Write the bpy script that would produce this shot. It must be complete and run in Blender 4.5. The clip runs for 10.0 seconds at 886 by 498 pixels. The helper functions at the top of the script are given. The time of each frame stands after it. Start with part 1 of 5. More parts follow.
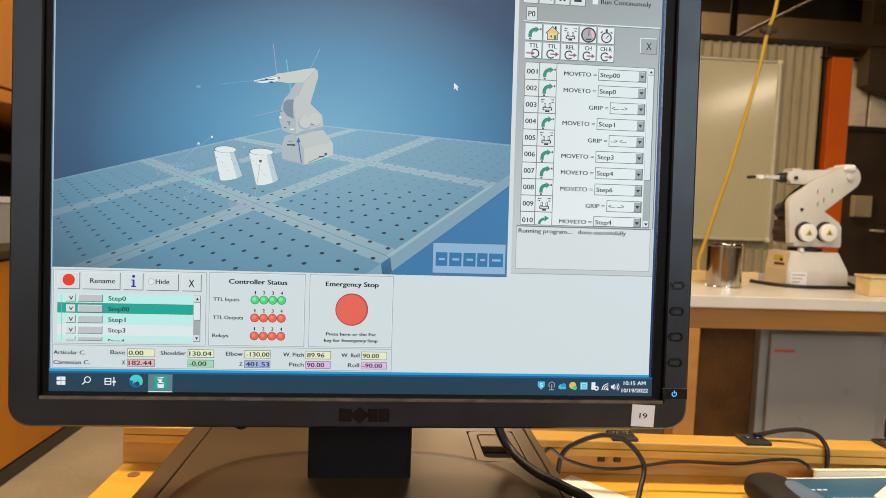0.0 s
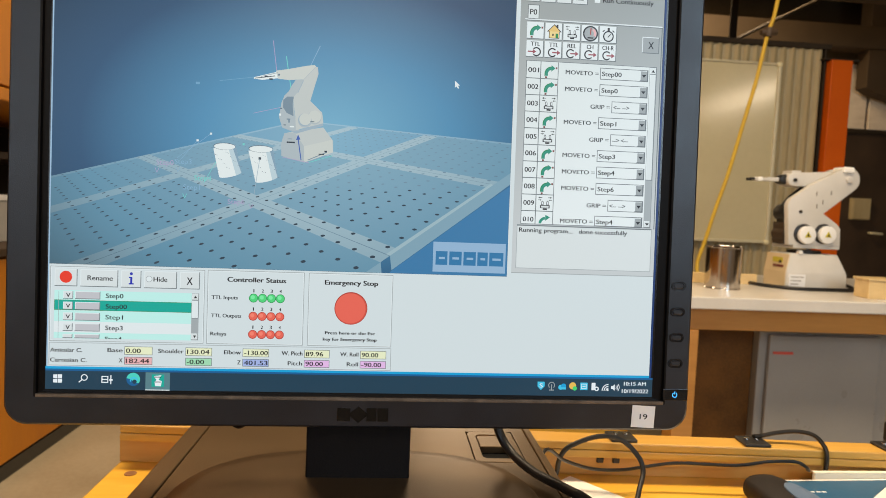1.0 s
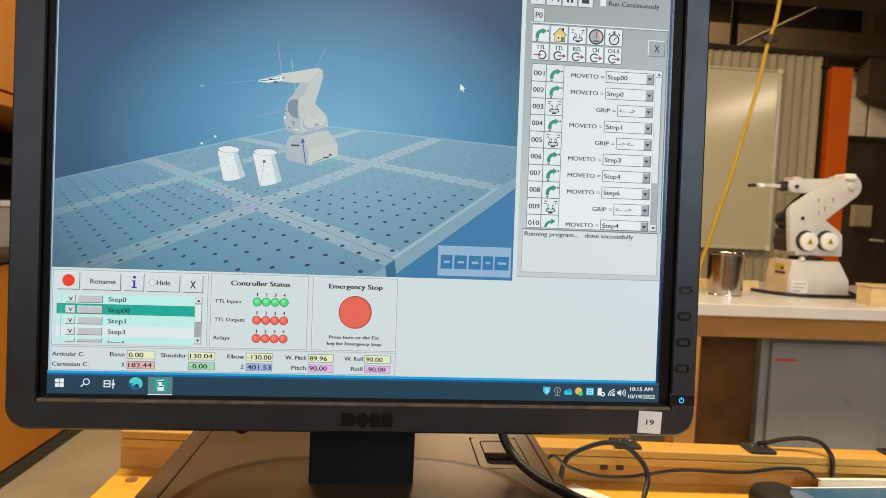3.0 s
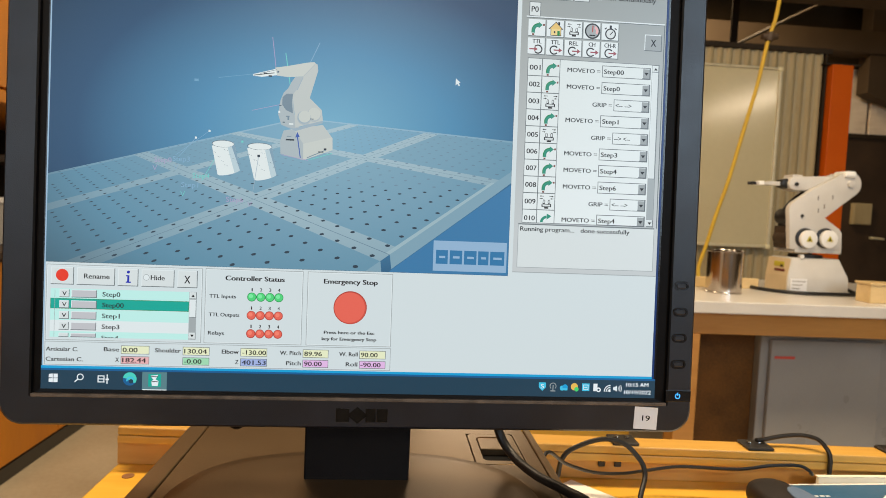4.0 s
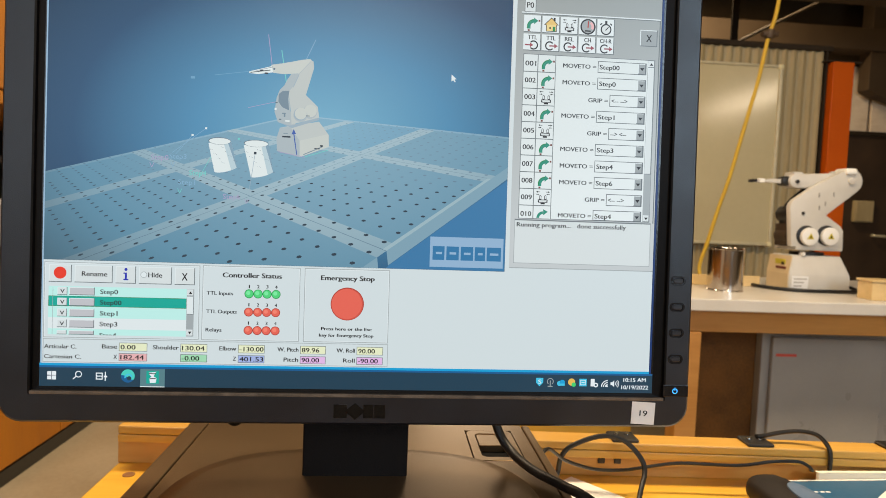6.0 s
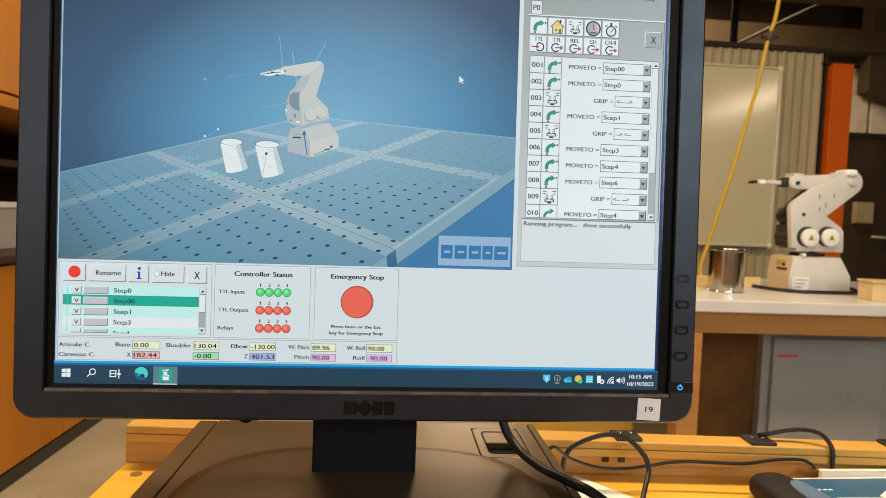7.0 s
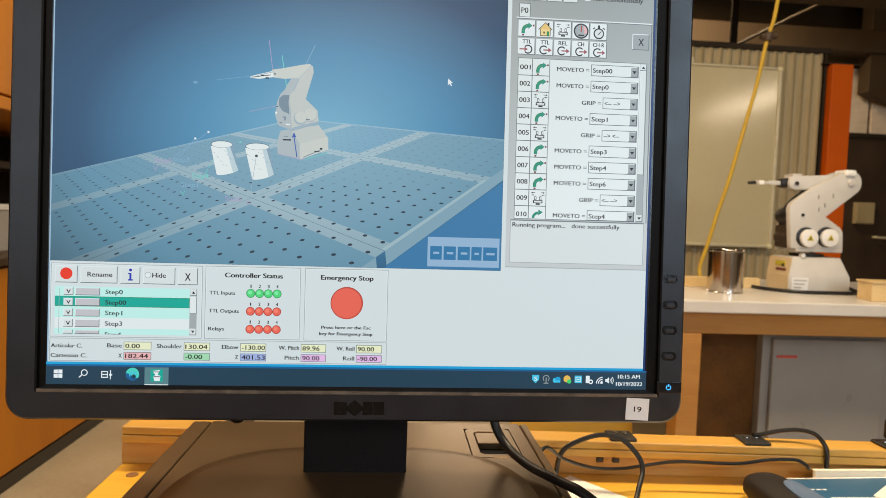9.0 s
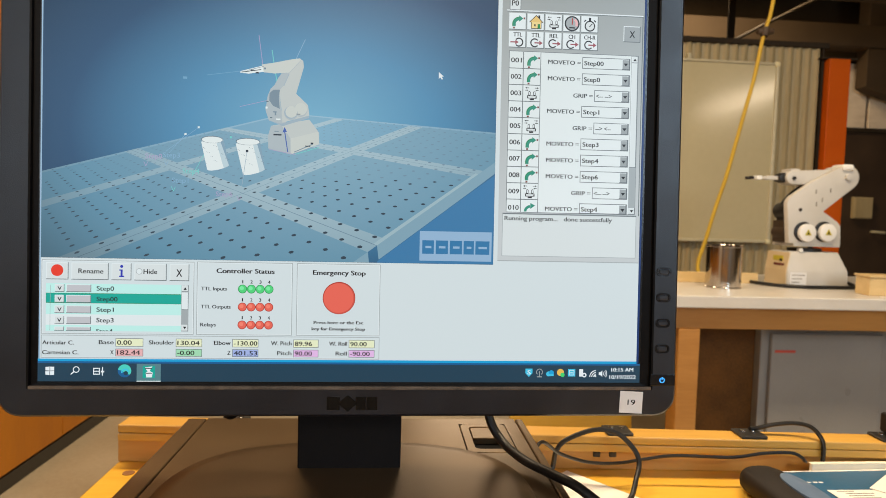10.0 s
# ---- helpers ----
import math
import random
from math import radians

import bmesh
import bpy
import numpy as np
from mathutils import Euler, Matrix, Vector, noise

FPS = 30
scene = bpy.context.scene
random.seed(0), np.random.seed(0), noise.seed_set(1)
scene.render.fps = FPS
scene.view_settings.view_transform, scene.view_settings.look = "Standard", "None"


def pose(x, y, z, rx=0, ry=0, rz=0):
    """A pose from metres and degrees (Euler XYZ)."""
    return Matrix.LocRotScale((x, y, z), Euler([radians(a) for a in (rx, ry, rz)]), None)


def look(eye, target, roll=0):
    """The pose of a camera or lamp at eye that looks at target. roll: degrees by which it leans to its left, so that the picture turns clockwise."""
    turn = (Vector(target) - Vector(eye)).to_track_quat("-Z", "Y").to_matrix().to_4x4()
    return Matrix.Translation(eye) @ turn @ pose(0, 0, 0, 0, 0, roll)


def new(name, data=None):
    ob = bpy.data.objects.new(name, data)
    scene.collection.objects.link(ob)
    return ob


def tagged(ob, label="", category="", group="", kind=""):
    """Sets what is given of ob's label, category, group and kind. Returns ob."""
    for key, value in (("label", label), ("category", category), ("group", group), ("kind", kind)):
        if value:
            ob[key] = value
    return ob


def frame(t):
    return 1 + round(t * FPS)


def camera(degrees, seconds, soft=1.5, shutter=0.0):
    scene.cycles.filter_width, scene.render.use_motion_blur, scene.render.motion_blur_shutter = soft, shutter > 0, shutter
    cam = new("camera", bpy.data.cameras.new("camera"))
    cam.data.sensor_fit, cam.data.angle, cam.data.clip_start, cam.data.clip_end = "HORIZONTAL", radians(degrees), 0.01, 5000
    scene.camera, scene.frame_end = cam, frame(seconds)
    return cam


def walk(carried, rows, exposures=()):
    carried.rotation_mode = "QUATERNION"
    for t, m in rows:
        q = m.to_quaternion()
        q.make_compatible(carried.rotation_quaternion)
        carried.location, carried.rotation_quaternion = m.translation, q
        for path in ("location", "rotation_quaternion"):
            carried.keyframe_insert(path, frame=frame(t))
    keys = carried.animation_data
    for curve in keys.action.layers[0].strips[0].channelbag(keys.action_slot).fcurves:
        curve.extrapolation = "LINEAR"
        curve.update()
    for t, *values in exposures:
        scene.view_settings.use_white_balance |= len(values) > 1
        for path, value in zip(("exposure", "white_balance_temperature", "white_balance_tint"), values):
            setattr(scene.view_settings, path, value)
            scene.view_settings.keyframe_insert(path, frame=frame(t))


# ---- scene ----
cam = camera(70.0, 10.0, 0.7)
PATH = [
    (0.0, 0.0006, -0.0023, 1.0512, 86.149, -2.189, -4.703),
    (0.5, -0.0016, -0.0002, 1.0503, 86.085, -2.423, -4.796),
    (1.0, 0.0000, 0.0000, 1.0500, 86.200, -2.500, -4.800),
    (1.5, -0.0006, -0.0000, 1.0501, 86.551, -2.510, -4.737),
    (2.0, -0.0005, -0.0009, 1.0503, 86.761, -2.517, -4.853),
    (2.5, -0.0031, 0.0012, 1.0489, 86.839, -2.533, -4.749),
    (4.0, 0.0007, 0.0038, 1.0462, 86.611, -2.604, -4.729),
    (4.5, 0.0018, 0.0050, 1.0447, 86.529, -2.586, -4.654),
    (5.0, 0.0031, 0.0030, 1.0451, 86.523, -2.549, -4.723),
    (5.5, 0.0040, 0.0032, 1.0450, 86.538, -2.423, -4.646),
    (7.0, -0.0017, -0.0028, 1.0418, 86.816, -2.193, -4.598),
    (7.5, -0.0069, -0.0064, 1.0429, 86.932, -2.194, -4.470),
    (8.0, 0.0004, -0.0064, 1.0414, 86.877, -2.172, -4.574),
    (8.5, -0.0010, -0.0081, 1.0468, 87.153, -2.146, -4.347),
    (9.0, 0.0058, -0.0062, 1.0422, 86.922, -2.073, -4.483),
    (9.5, 0.0062, -0.0044, 1.0404, 86.749, -1.897, -4.495),
    (10.0, 0.0104, -0.0058, 1.0398, 86.751, -1.655, -4.582),
]
walk(cam, [(t, pose(x, y, z, rx, ry, rz)) for t, x, y, z, rx, ry, rz in PATH])
cam.data.dof.use_dof = True
cam.data.dof.focus_distance = 0.42
cam.data.dof.aperture_fstop = 16.0

# ---- light ----
world = bpy.data.worlds.new("world")
scene.world = world
world.use_nodes = True
world.node_tree.nodes["Background"].inputs["Color"].default_value = (0.7, 0.85, 1.0, 1)
world.node_tree.nodes["Background"].inputs["Strength"].default_value = 0.5
scene.view_settings.exposure = 0.0

LAMPS = [  # x, y, z, size x, size y, watts, colour
    (-0.7, 1.0, 3.1, 1.2, 0.3, 43, (1.0, 0.80, 0.56)),
    (0.95, 0.85, 3.1, 1.2, 0.3, 58, (1.0, 0.77, 0.50)),
    (-0.7, 2.6, 3.1, 1.2, 0.3, 24, (1.0, 0.74, 0.46)),
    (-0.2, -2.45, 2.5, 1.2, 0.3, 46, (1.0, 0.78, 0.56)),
    (2.3, 4.65, 3.2, 1.2, 0.3, 62, (1.0, 0.75, 0.46)),
    (4.3, -0.75, 2.55, 0.25, 1.9, 46, (1.0, 0.80, 0.56)),
]


# ---- materials ----
def lin(r, g, b):
    return tuple(((c / 255 + 0.055) / 1.055) ** 2.4 if c > 10 else c / 255 / 12.92 for c in (r, g, b)) + (1.0,)


MATS = {}


def surf(name, c1, c2, scale=8.0, rough=0.5, metal=0.0, bump=0.0, fine=120.0, stretch=(1, 1, 1), coat=0.0, spread=0.1, spec=0.5):
    """A procedural surface: two colours mixed by broad and fine noise, fine relief and uneven gloss."""
    m = bpy.data.materials.new(name)
    m.use_nodes = True
    nt = m.node_tree
    p = nt.nodes["Principled BSDF"]
    tc = nt.nodes.new("ShaderNodeTexCoord")
    mp = nt.nodes.new("ShaderNodeMapping")
    mp.inputs["Scale"].default_value = stretch
    nt.links.new(tc.outputs["Object"], mp.inputs["Vector"])
    n1 = nt.nodes.new("ShaderNodeTexNoise")
    n1.inputs["Scale"].default_value = scale
    n1.inputs["Detail"].default_value = 5
    n2 = nt.nodes.new("ShaderNodeTexNoise")
    n2.inputs["Scale"].default_value = fine
    n2.inputs["Detail"].default_value = 3
    for n in (n1, n2):
        nt.links.new(mp.outputs["Vector"], n.inputs["Vector"])
    add = nt.nodes.new("ShaderNodeMath")
    add.operation = "MULTIPLY_ADD"
    nt.links.new(n2.outputs["Fac"], add.inputs[0])
    add.inputs[1].default_value = 0.35
    nt.links.new(n1.outputs["Fac"], add.inputs[2])
    ramp = nt.nodes.new("ShaderNodeValToRGB")
    ramp.color_ramp.elements[0].position, ramp.color_ramp.elements[1].position = 0.45, 0.9
    ramp.color_ramp.elements[0].color = (*c1[:3], 1)
    ramp.color_ramp.elements[1].color = (*c2[:3], 1)
    nt.links.new(add.outputs[0], ramp.inputs["Fac"])
    nt.links.new(ramp.outputs["Color"], p.inputs["Base Color"])
    r = nt.nodes.new("ShaderNodeMapRange")
    r.inputs["To Min"].default_value, r.inputs["To Max"].default_value = max(0.02, rough - spread), min(1, rough + spread)
    nt.links.new(n1.outputs["Fac"], r.inputs["Value"])
    nt.links.new(r.outputs["Result"], p.inputs["Roughness"])
    p.inputs["Metallic"].default_value = metal
    p.inputs["Specular IOR Level"].default_value = spec
    p.inputs["Coat Weight"].default_value = coat
    p.inputs["Coat Roughness"].default_value = 0.15
    if bump:
        b = nt.nodes.new("ShaderNodeBump")
        b.inputs["Strength"].default_value = bump
        b.inputs["Distance"].default_value = 0.002
        nt.links.new(n2.outputs["Fac"], b.inputs["Height"])
        nt.links.new(b.outputs["Normal"], p.inputs["Normal"])
    MATS[name] = m
    return m


def wood(name, c1, c2, along="x", rough=0.35, coat=0.3, scale=6.0):
    s = {"x": (0.12, 1, 1), "y": (1, 0.12, 1), "z": (1, 1, 0.12)}[along]
    return surf(name, c1, c2, scale * 3, rough, 0, 0.08, 160, s, coat)


def glow(name, rgb, rgb2=None, v0=0.0, v1=0.25, power=1.0):
    """The colour that a lit display shows; with rgb2 a gradient over the height of the display."""
    m = bpy.data.materials.new("display_" + name)
    m.use_nodes = True
    nt = m.node_tree
    p = nt.nodes["Principled BSDF"]
    p.inputs["Base Color"].default_value = (0.006, 0.006, 0.007, 1)
    p.inputs["Roughness"].default_value = 0.36
    p.inputs["Specular IOR Level"].default_value = 0.4
    p.inputs["Emission Color"].default_value = lin(*rgb)
    p.inputs["Emission Strength"].default_value = power
    if rgb2:
        tc = nt.nodes.new("ShaderNodeTexCoord")
        sep = nt.nodes.new("ShaderNodeSeparateXYZ")
        nt.links.new(tc.outputs["Object"], sep.inputs[0])
        mr = nt.nodes.new("ShaderNodeMapRange")
        mr.inputs["From Min"].default_value, mr.inputs["From Max"].default_value = v0, v1
        nt.links.new(sep.outputs["Z"], mr.inputs["Value"])
        mix = nt.nodes.new("ShaderNodeMix")
        mix.data_type = "RGBA"
        nt.links.new(mr.outputs["Result"], mix.inputs["Factor"])
        mix.inputs["A"].default_value, mix.inputs["B"].default_value = lin(*rgb), lin(*rgb2)
        nt.links.new(mix.outputs["Result"], p.inputs["Emission Color"])
    MATS["d_" + name] = m
    return m


surf("bezel_plastic", (0.009, 0.0095, 0.013), (0.015, 0.0158, 0.021), 30, 0.36, 0, 0.07, 1500, spec=0.50)
surf("black_gloss", (0.006, 0.006, 0.007), (0.012, 0.012, 0.013), 40, 0.22, 0, 0.05, 500)
surf("badge_gloss", (0.003, 0.003, 0.003), (0.006, 0.006, 0.006), 40, 0.25, spec=0.35)
surf("lip_plastic", (0.003, 0.003, 0.003), (0.006, 0.005, 0.005), 60, 0.45, spec=0.12)
surf("stand_plastic", (0.0025, 0.0025, 0.0032), (0.005, 0.005, 0.006), 20, 0.5, 0, 0.1, 700, spec=0.18)
surf("base_plastic", (0.135, 0.085, 0.042), (0.20, 0.130, 0.070), 9, 0.36, 0.75, 0.09, 1500, (1, 1, 1), 0, 0.05)
surf("case_paint", (0.165, 0.106, 0.054), (0.205, 0.134, 0.070), 12, 0.32, 0.75, 0.05, 800, (1, 1, 1), 0, 0.05)
surf("stapler_black", (0.012, 0.009, 0.008), (0.020, 0.016, 0.014), 30, 0.62, 0, 0.15, 900, spec=0.3)
surf("cable_rubber", (0.004, 0.004, 0.0045), (0.009, 0.008, 0.008), 60, 0.42, 0, 0.1, 500)
surf("black_plastic", (0.010, 0.009, 0.009), (0.022, 0.020, 0.018), 40, 0.4, 0, 0.1, 600)
wood("desk_ply", (0.66, 0.350, 0.030), (0.82, 0.480, 0.060), "x", 0.34, 0.2)
wood("rail_ply", (0.50, 0.255, 0.034), (0.62, 0.350, 0.064), "x", 0.45, 0.06)
wood("rail_end", (0.50, 0.245, 0.050), (0.62, 0.34, 0.085), "x", 0.5, 0.1)
wood("cabinet_wood", (0.42, 0.145, 0.004), (0.54, 0.20, 0.008), "z", 0.55, 0.0, 3)
wood("table_wood", (0.40, 0.175, 0.035), (0.52, 0.245, 0.058), "x", 0.45, 0.15)
wood("pale_wood", (0.64, 0.45, 0.20), (0.78, 0.58, 0.29), "x", 0.5, 0.1)
surf("worktop_white", (0.62, 0.58, 0.52), (0.72, 0.69, 0.64), 5, 0.32, 0, 0.05, 300)
surf("locker_grey", (0.265, 0.252, 0.236), (0.32, 0.305, 0.286), 4, 0.30, 0, 0.05, 300)
surf("dark_board", (0.030, 0.017, 0.008), (0.060, 0.034, 0.016), 5, 0.6)
surf("brown_board", (0.070, 0.031, 0.008), (0.20, 0.082, 0.016), 6, 0.5, spec=0.2)
surf("dusty_lip", (0.055, 0.040, 0.028), (0.17, 0.125, 0.088), 90, 0.55, 0, 0.1, 900)
surf("floor_concrete", (0.30, 0.25, 0.17), (0.42, 0.36, 0.26), 3, 0.45, 0, 0.1, 60)
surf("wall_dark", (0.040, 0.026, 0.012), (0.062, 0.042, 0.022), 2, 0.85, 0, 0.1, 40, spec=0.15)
surf("roof_steel", (0.062, 0.041, 0.023), (0.082, 0.056, 0.032), 3, 0.7, spec=0.3)
surf("hood_paint", (0.058, 0.037, 0.018), (0.08, 0.052, 0.027), 3, 0.7, spec=0.3)
surf("brace_paint", (0.045, 0.033, 0.021), (0.06, 0.045, 0.03), 3, 0.6, spec=0.3)
surf("plug_wood", (0.16, 0.065, 0.022), (0.30, 0.14, 0.055), 60, 0.6)
surf("beam_dark", (0.020, 0.013, 0.007), (0.036, 0.025, 0.014), 3, 0.75, spec=0.25)
surf("panel_beige", (0.36, 0.28, 0.14), (0.46, 0.37, 0.205), 6, 0.5, 0, 0.05, 80, (1, 1, 0.25))
surf("whiteboard_face", (0.56, 0.485, 0.295), (0.62, 0.54, 0.335), 2, 0.15, 0, 0.0, 30, (1, 1, 1), 0.0, 0.03, spec=0.8)
surf("aluminium", (0.58, 0.52, 0.34), (0.68, 0.61, 0.42), 20, 0.35, 0.15, 0.05, 200)
surf("orange_paint", (0.56, 0.088, 0.001), (0.64, 0.108, 0.002), 5, 0.5, 0, 0.05, 100, spec=0.2)
surf("robot_white", (0.56, 0.54, 0.50), (0.63, 0.61, 0.57), 10, 0.42, 0, 0.06, 300)
surf("robot_cream", (0.60, 0.47, 0.28), (0.68, 0.55, 0.36), 10, 0.45, 0, 0.06, 300)
surf("gear_white", (0.80, 0.79, 0.76), (0.86, 0.85, 0.82), 20, 0.4)
surf("cap_white", (0.90, 0.89, 0.84), (0.94, 0.93, 0.90), 20, 0.3)
surf("cap_cream", (0.80, 0.70, 0.40), (0.86, 0.77, 0.48), 20, 0.35)
surf("screw_metal", (0.50, 0.48, 0.46), (0.72, 0.70, 0.68), 6, 0.22, 1.0)
surf("steel_can", (0.42, 0.37, 0.32), (0.66, 0.62, 0.58), 6, 0.13, 1.0, 0.05, 60, (1, 1, 0.15))
surf("yellow_hose", (0.46, 0.285, 0.012), (0.54, 0.345, 0.020), 20, 0.6)
surf("yellow_sign", (0.50, 0.42, 0.03), (0.56, 0.47, 0.05), 20, 0.5)
surf("white_paper", (0.78, 0.74, 0.66), (0.85, 0.82, 0.75), 12, 0.7, 0, 0.05, 80)
surf("cream_card", (0.84, 0.77, 0.60), (0.88, 0.83, 0.69), 10, 0.6, 0, 0.05, 80)
surf("label_white", (0.76, 0.76, 0.76), (0.82, 0.82, 0.82), 30, 0.5)
surf("teal_cover", (0.016, 0.090, 0.185), (0.028, 0.120, 0.235), 12, 0.38, 0, 0.06, 200)
surf("blue_grey_plastic", (0.10, 0.155, 0.25), (0.14, 0.20, 0.30), 20, 0.35)
surf("red_ink", (0.55, 0.06, 0.04), (0.60, 0.08, 0.05), 20, 0.5)
surf("maroon_ink", (0.14, 0.03, 0.02), (0.18, 0.04, 0.03), 20, 0.6)
surf("dark_ink", (0.006, 0.006, 0.006), (0.010, 0.010, 0.010), 20, 0.9, spec=0.1)
surf("grey_ink", (0.22, 0.20, 0.18), (0.30, 0.28, 0.25), 60, 0.6)
surf("cream_wall", (0.60, 0.50, 0.36), (0.68, 0.58, 0.44), 3, 0.7, 0, 0.05, 40)
surf("taupe_wall", (0.20, 0.165, 0.125), (0.26, 0.215, 0.165), 3, 0.7, 0, 0.05, 40)
surf("pane_cream", (0.72, 0.58, 0.42), (0.86, 0.72, 0.55), 7, 0.7, 0, 0.05, 40, (1, 1, 3))
surf("post_dark", (0.008, 0.006, 0.004), (0.014, 0.010, 0.006), 6, 0.8, spec=0.1)
surf("grey_card", (0.36, 0.35, 0.33), (0.42, 0.41, 0.39), 10, 0.6)
surf("lamp_metal", (0.7, 0.7, 0.7), (0.75, 0.75, 0.75), 10, 0.5)


# ---- building tools ----
def thing(name, loc, label, category, group="", kind=""):
    ob = new(name)
    ob.location = loc
    ob.empty_display_size = 0.05
    tagged(ob, label, category, group, kind)
    return ob


def root_of(ob):
    while ob.parent:
        ob = ob.parent
    return ob


def part(name, bm, mat, parent=None, label="", m=None, smooth=False):
    """Links a bmesh, given in the world's metres, as one mesh object under a thing or a part. With m the mesh is in the space of that pose."""
    me = bpy.data.meshes.new(name)
    if m is None and parent is not None:
        bmesh.ops.translate(bm, verts=bm.verts, vec=-root_of(parent).location)
    bm.normal_update()
    bm.to_mesh(me)
    bm.free()
    for k in (mat if isinstance(mat, (list, tuple)) else [mat]):
        me.materials.append(MATS[k] if isinstance(k, str) else k)
    if smooth:
        me.shade_smooth()
        me.set_sharp_from_angle(angle=radians(35))
    ob = new(name, me)
    if parent is not None:
        ob.parent = parent
        if m is not None and parent.parent is None:
            ob.matrix_basis = Matrix.Translation(-parent.location) @ m
    if label:
        ob["label"] = label
    return ob


def solid(name, bm, mat, label, category, group="", kind="", smooth=False):
    """A thing that is one mesh, with its origin at the middle of its foot."""
    lo = Vector([min(v.co[i] for v in bm.verts) for i in range(3)])
    hi = Vector([max(v.co[i] for v in bm.verts) for i in range(3)])
    o = Vector(((lo.x + hi.x) / 2, (lo.y + hi.y) / 2, lo.z))
    bmesh.ops.translate(bm, verts=bm.verts, vec=-o)
    ob = part(name, bm, mat, None, "", None, smooth)
    ob.location = o
    return tagged(ob, label, category, group, kind)


def box(bm, x0, x1, y0, y1, z0, z1, bevel=0.0, seg=2, rot=0.0):
    """A box with rounded edges; rot turns it about its middle (degrees about z)."""
    m = pose((x0 + x1) / 2, (y0 + y1) / 2, (z0 + z1) / 2, 0, 0, rot) @ Matrix.Diagonal((x1 - x0, y1 - y0, z1 - z0, 1))
    r = bmesh.ops.create_cube(bm, size=1.0, matrix=m)
    if bevel:
        edges = list({e for v in r["verts"] for e in v.link_edges})
        bmesh.ops.bevel(bm, geom=edges, offset=bevel, segments=seg, profile=0.5, affect="EDGES")
    return bm


def bx(*a, **k):
    return box(bmesh.new(), *a, **k)


def cyl(bm, p0, p1, r0, r1=None, n=24, bevel=0.0):
    """A cylinder or cone from p0 to p1."""
    p0, p1 = Vector(p0), Vector(p1)
    q = (p1 - p0).to_track_quat("Z", "Y").to_matrix().to_4x4()
    m = Matrix.Translation((p0 + p1) / 2) @ q
    r = bmesh.ops.create_cone(bm, cap_ends=True, segments=n, radius1=r0, radius2=r0 if r1 is None else r1, depth=(p1 - p0).length, matrix=m)
    if bevel:
        edges = [e for e in {e for v in r["verts"] for e in v.link_edges} if any(len(f.verts) > 4 for f in e.link_faces)]
        bmesh.ops.bevel(bm, geom=edges, offset=bevel, segments=2, profile=0.5, affect="EDGES")
    return bm


def cy(*a, **k):
    return cyl(bmesh.new(), *a, **k)


def prism(bm, pts, y0, y1, bevel=0.0):
    """A plate: an outline in x and z, from y0 to y1."""
    a = [bm.verts.new((x, y0, z)) for x, z in pts]
    b = [bm.verts.new((x, y1, z)) for x, z in pts]
    faces = [bm.faces.new(a), bm.faces.new(b[::-1])]
    n = len(pts)
    faces += [bm.faces.new((a[(i + 1) % n], a[i], b[i], b[(i + 1) % n])) for i in range(n)]
    bmesh.ops.recalc_face_normals(bm, faces=faces)
    if bevel:
        edges = list(faces[0].edges) + list(faces[1].edges)
        bmesh.ops.bevel(bm, geom=edges, offset=bevel, segments=2, profile=0.5, affect="EDGES")
    return bm


def bar_outline(c0, r0, c1, r1, n=10):
    """The outline of a bar with a round end at each of two centres."""
    a = math.atan2(c1[1] - c0[1], c1[0] - c0[0])
    out = [(c0[0] + r0 * math.cos(a + math.pi / 2 + math.pi * i / n), c0[1] + r0 * math.sin(a + math.pi / 2 + math.pi * i / n)) for i in range(n + 1)]
    out += [(c1[0] + r1 * math.cos(a - math.pi / 2 + math.pi * i / n), c1[1] + r1 * math.sin(a - math.pi / 2 + math.pi * i / n)) for i in range(n + 1)]
    return out


def spline(pts, n=8):
    """Points of a smooth line through the given ones."""
    p = [Vector(q) for q in pts]
    p = [2 * p[0] - p[1]] + p + [2 * p[-1] - p[-2]]
    out = []
    for i in range(1, len(p) - 2):
        for k in range(n):
            t = k / n
            a, b, c, d = p[i - 1:i + 3]
            out.append(0.5 * (2 * b + (c - a) * t + (2 * a - 5 * b + 4 * c - d) * t * t + (3 * b - a - 3 * c + d) * t ** 3))
    return out + [p[-2]]


def tube(bm, pts, r, sides=10, flat=1.0, n=8):
    """A cable along a smooth line."""
    line = spline(pts, n)
    rings = []
    u = Vector((0.1, 0.2, 1))
    for i, c in enumerate(line):
        d = (line[min(i + 1, len(line) - 1)] - line[max(i - 1, 0)]).normalized()
        u = (u - d * u.dot(d)).normalized()
        s = d.cross(u)
        rings.append([bm.verts.new(c + r * (math.cos(a) * s * flat + math.sin(a) * u)) for a in (2 * math.pi * k / sides for k in range(sides))])
    for a, b in zip(rings, rings[1:]):
        for k in range(sides):
            bm.faces.new((a[k], a[(k + 1) % sides], b[(k + 1) % sides], b[k]))
    bm.faces.new(rings[0][::-1])
    bm.faces.new(rings[-1])
    bmesh.ops.recalc_face_normals(bm, faces=bm.faces)
    return bm


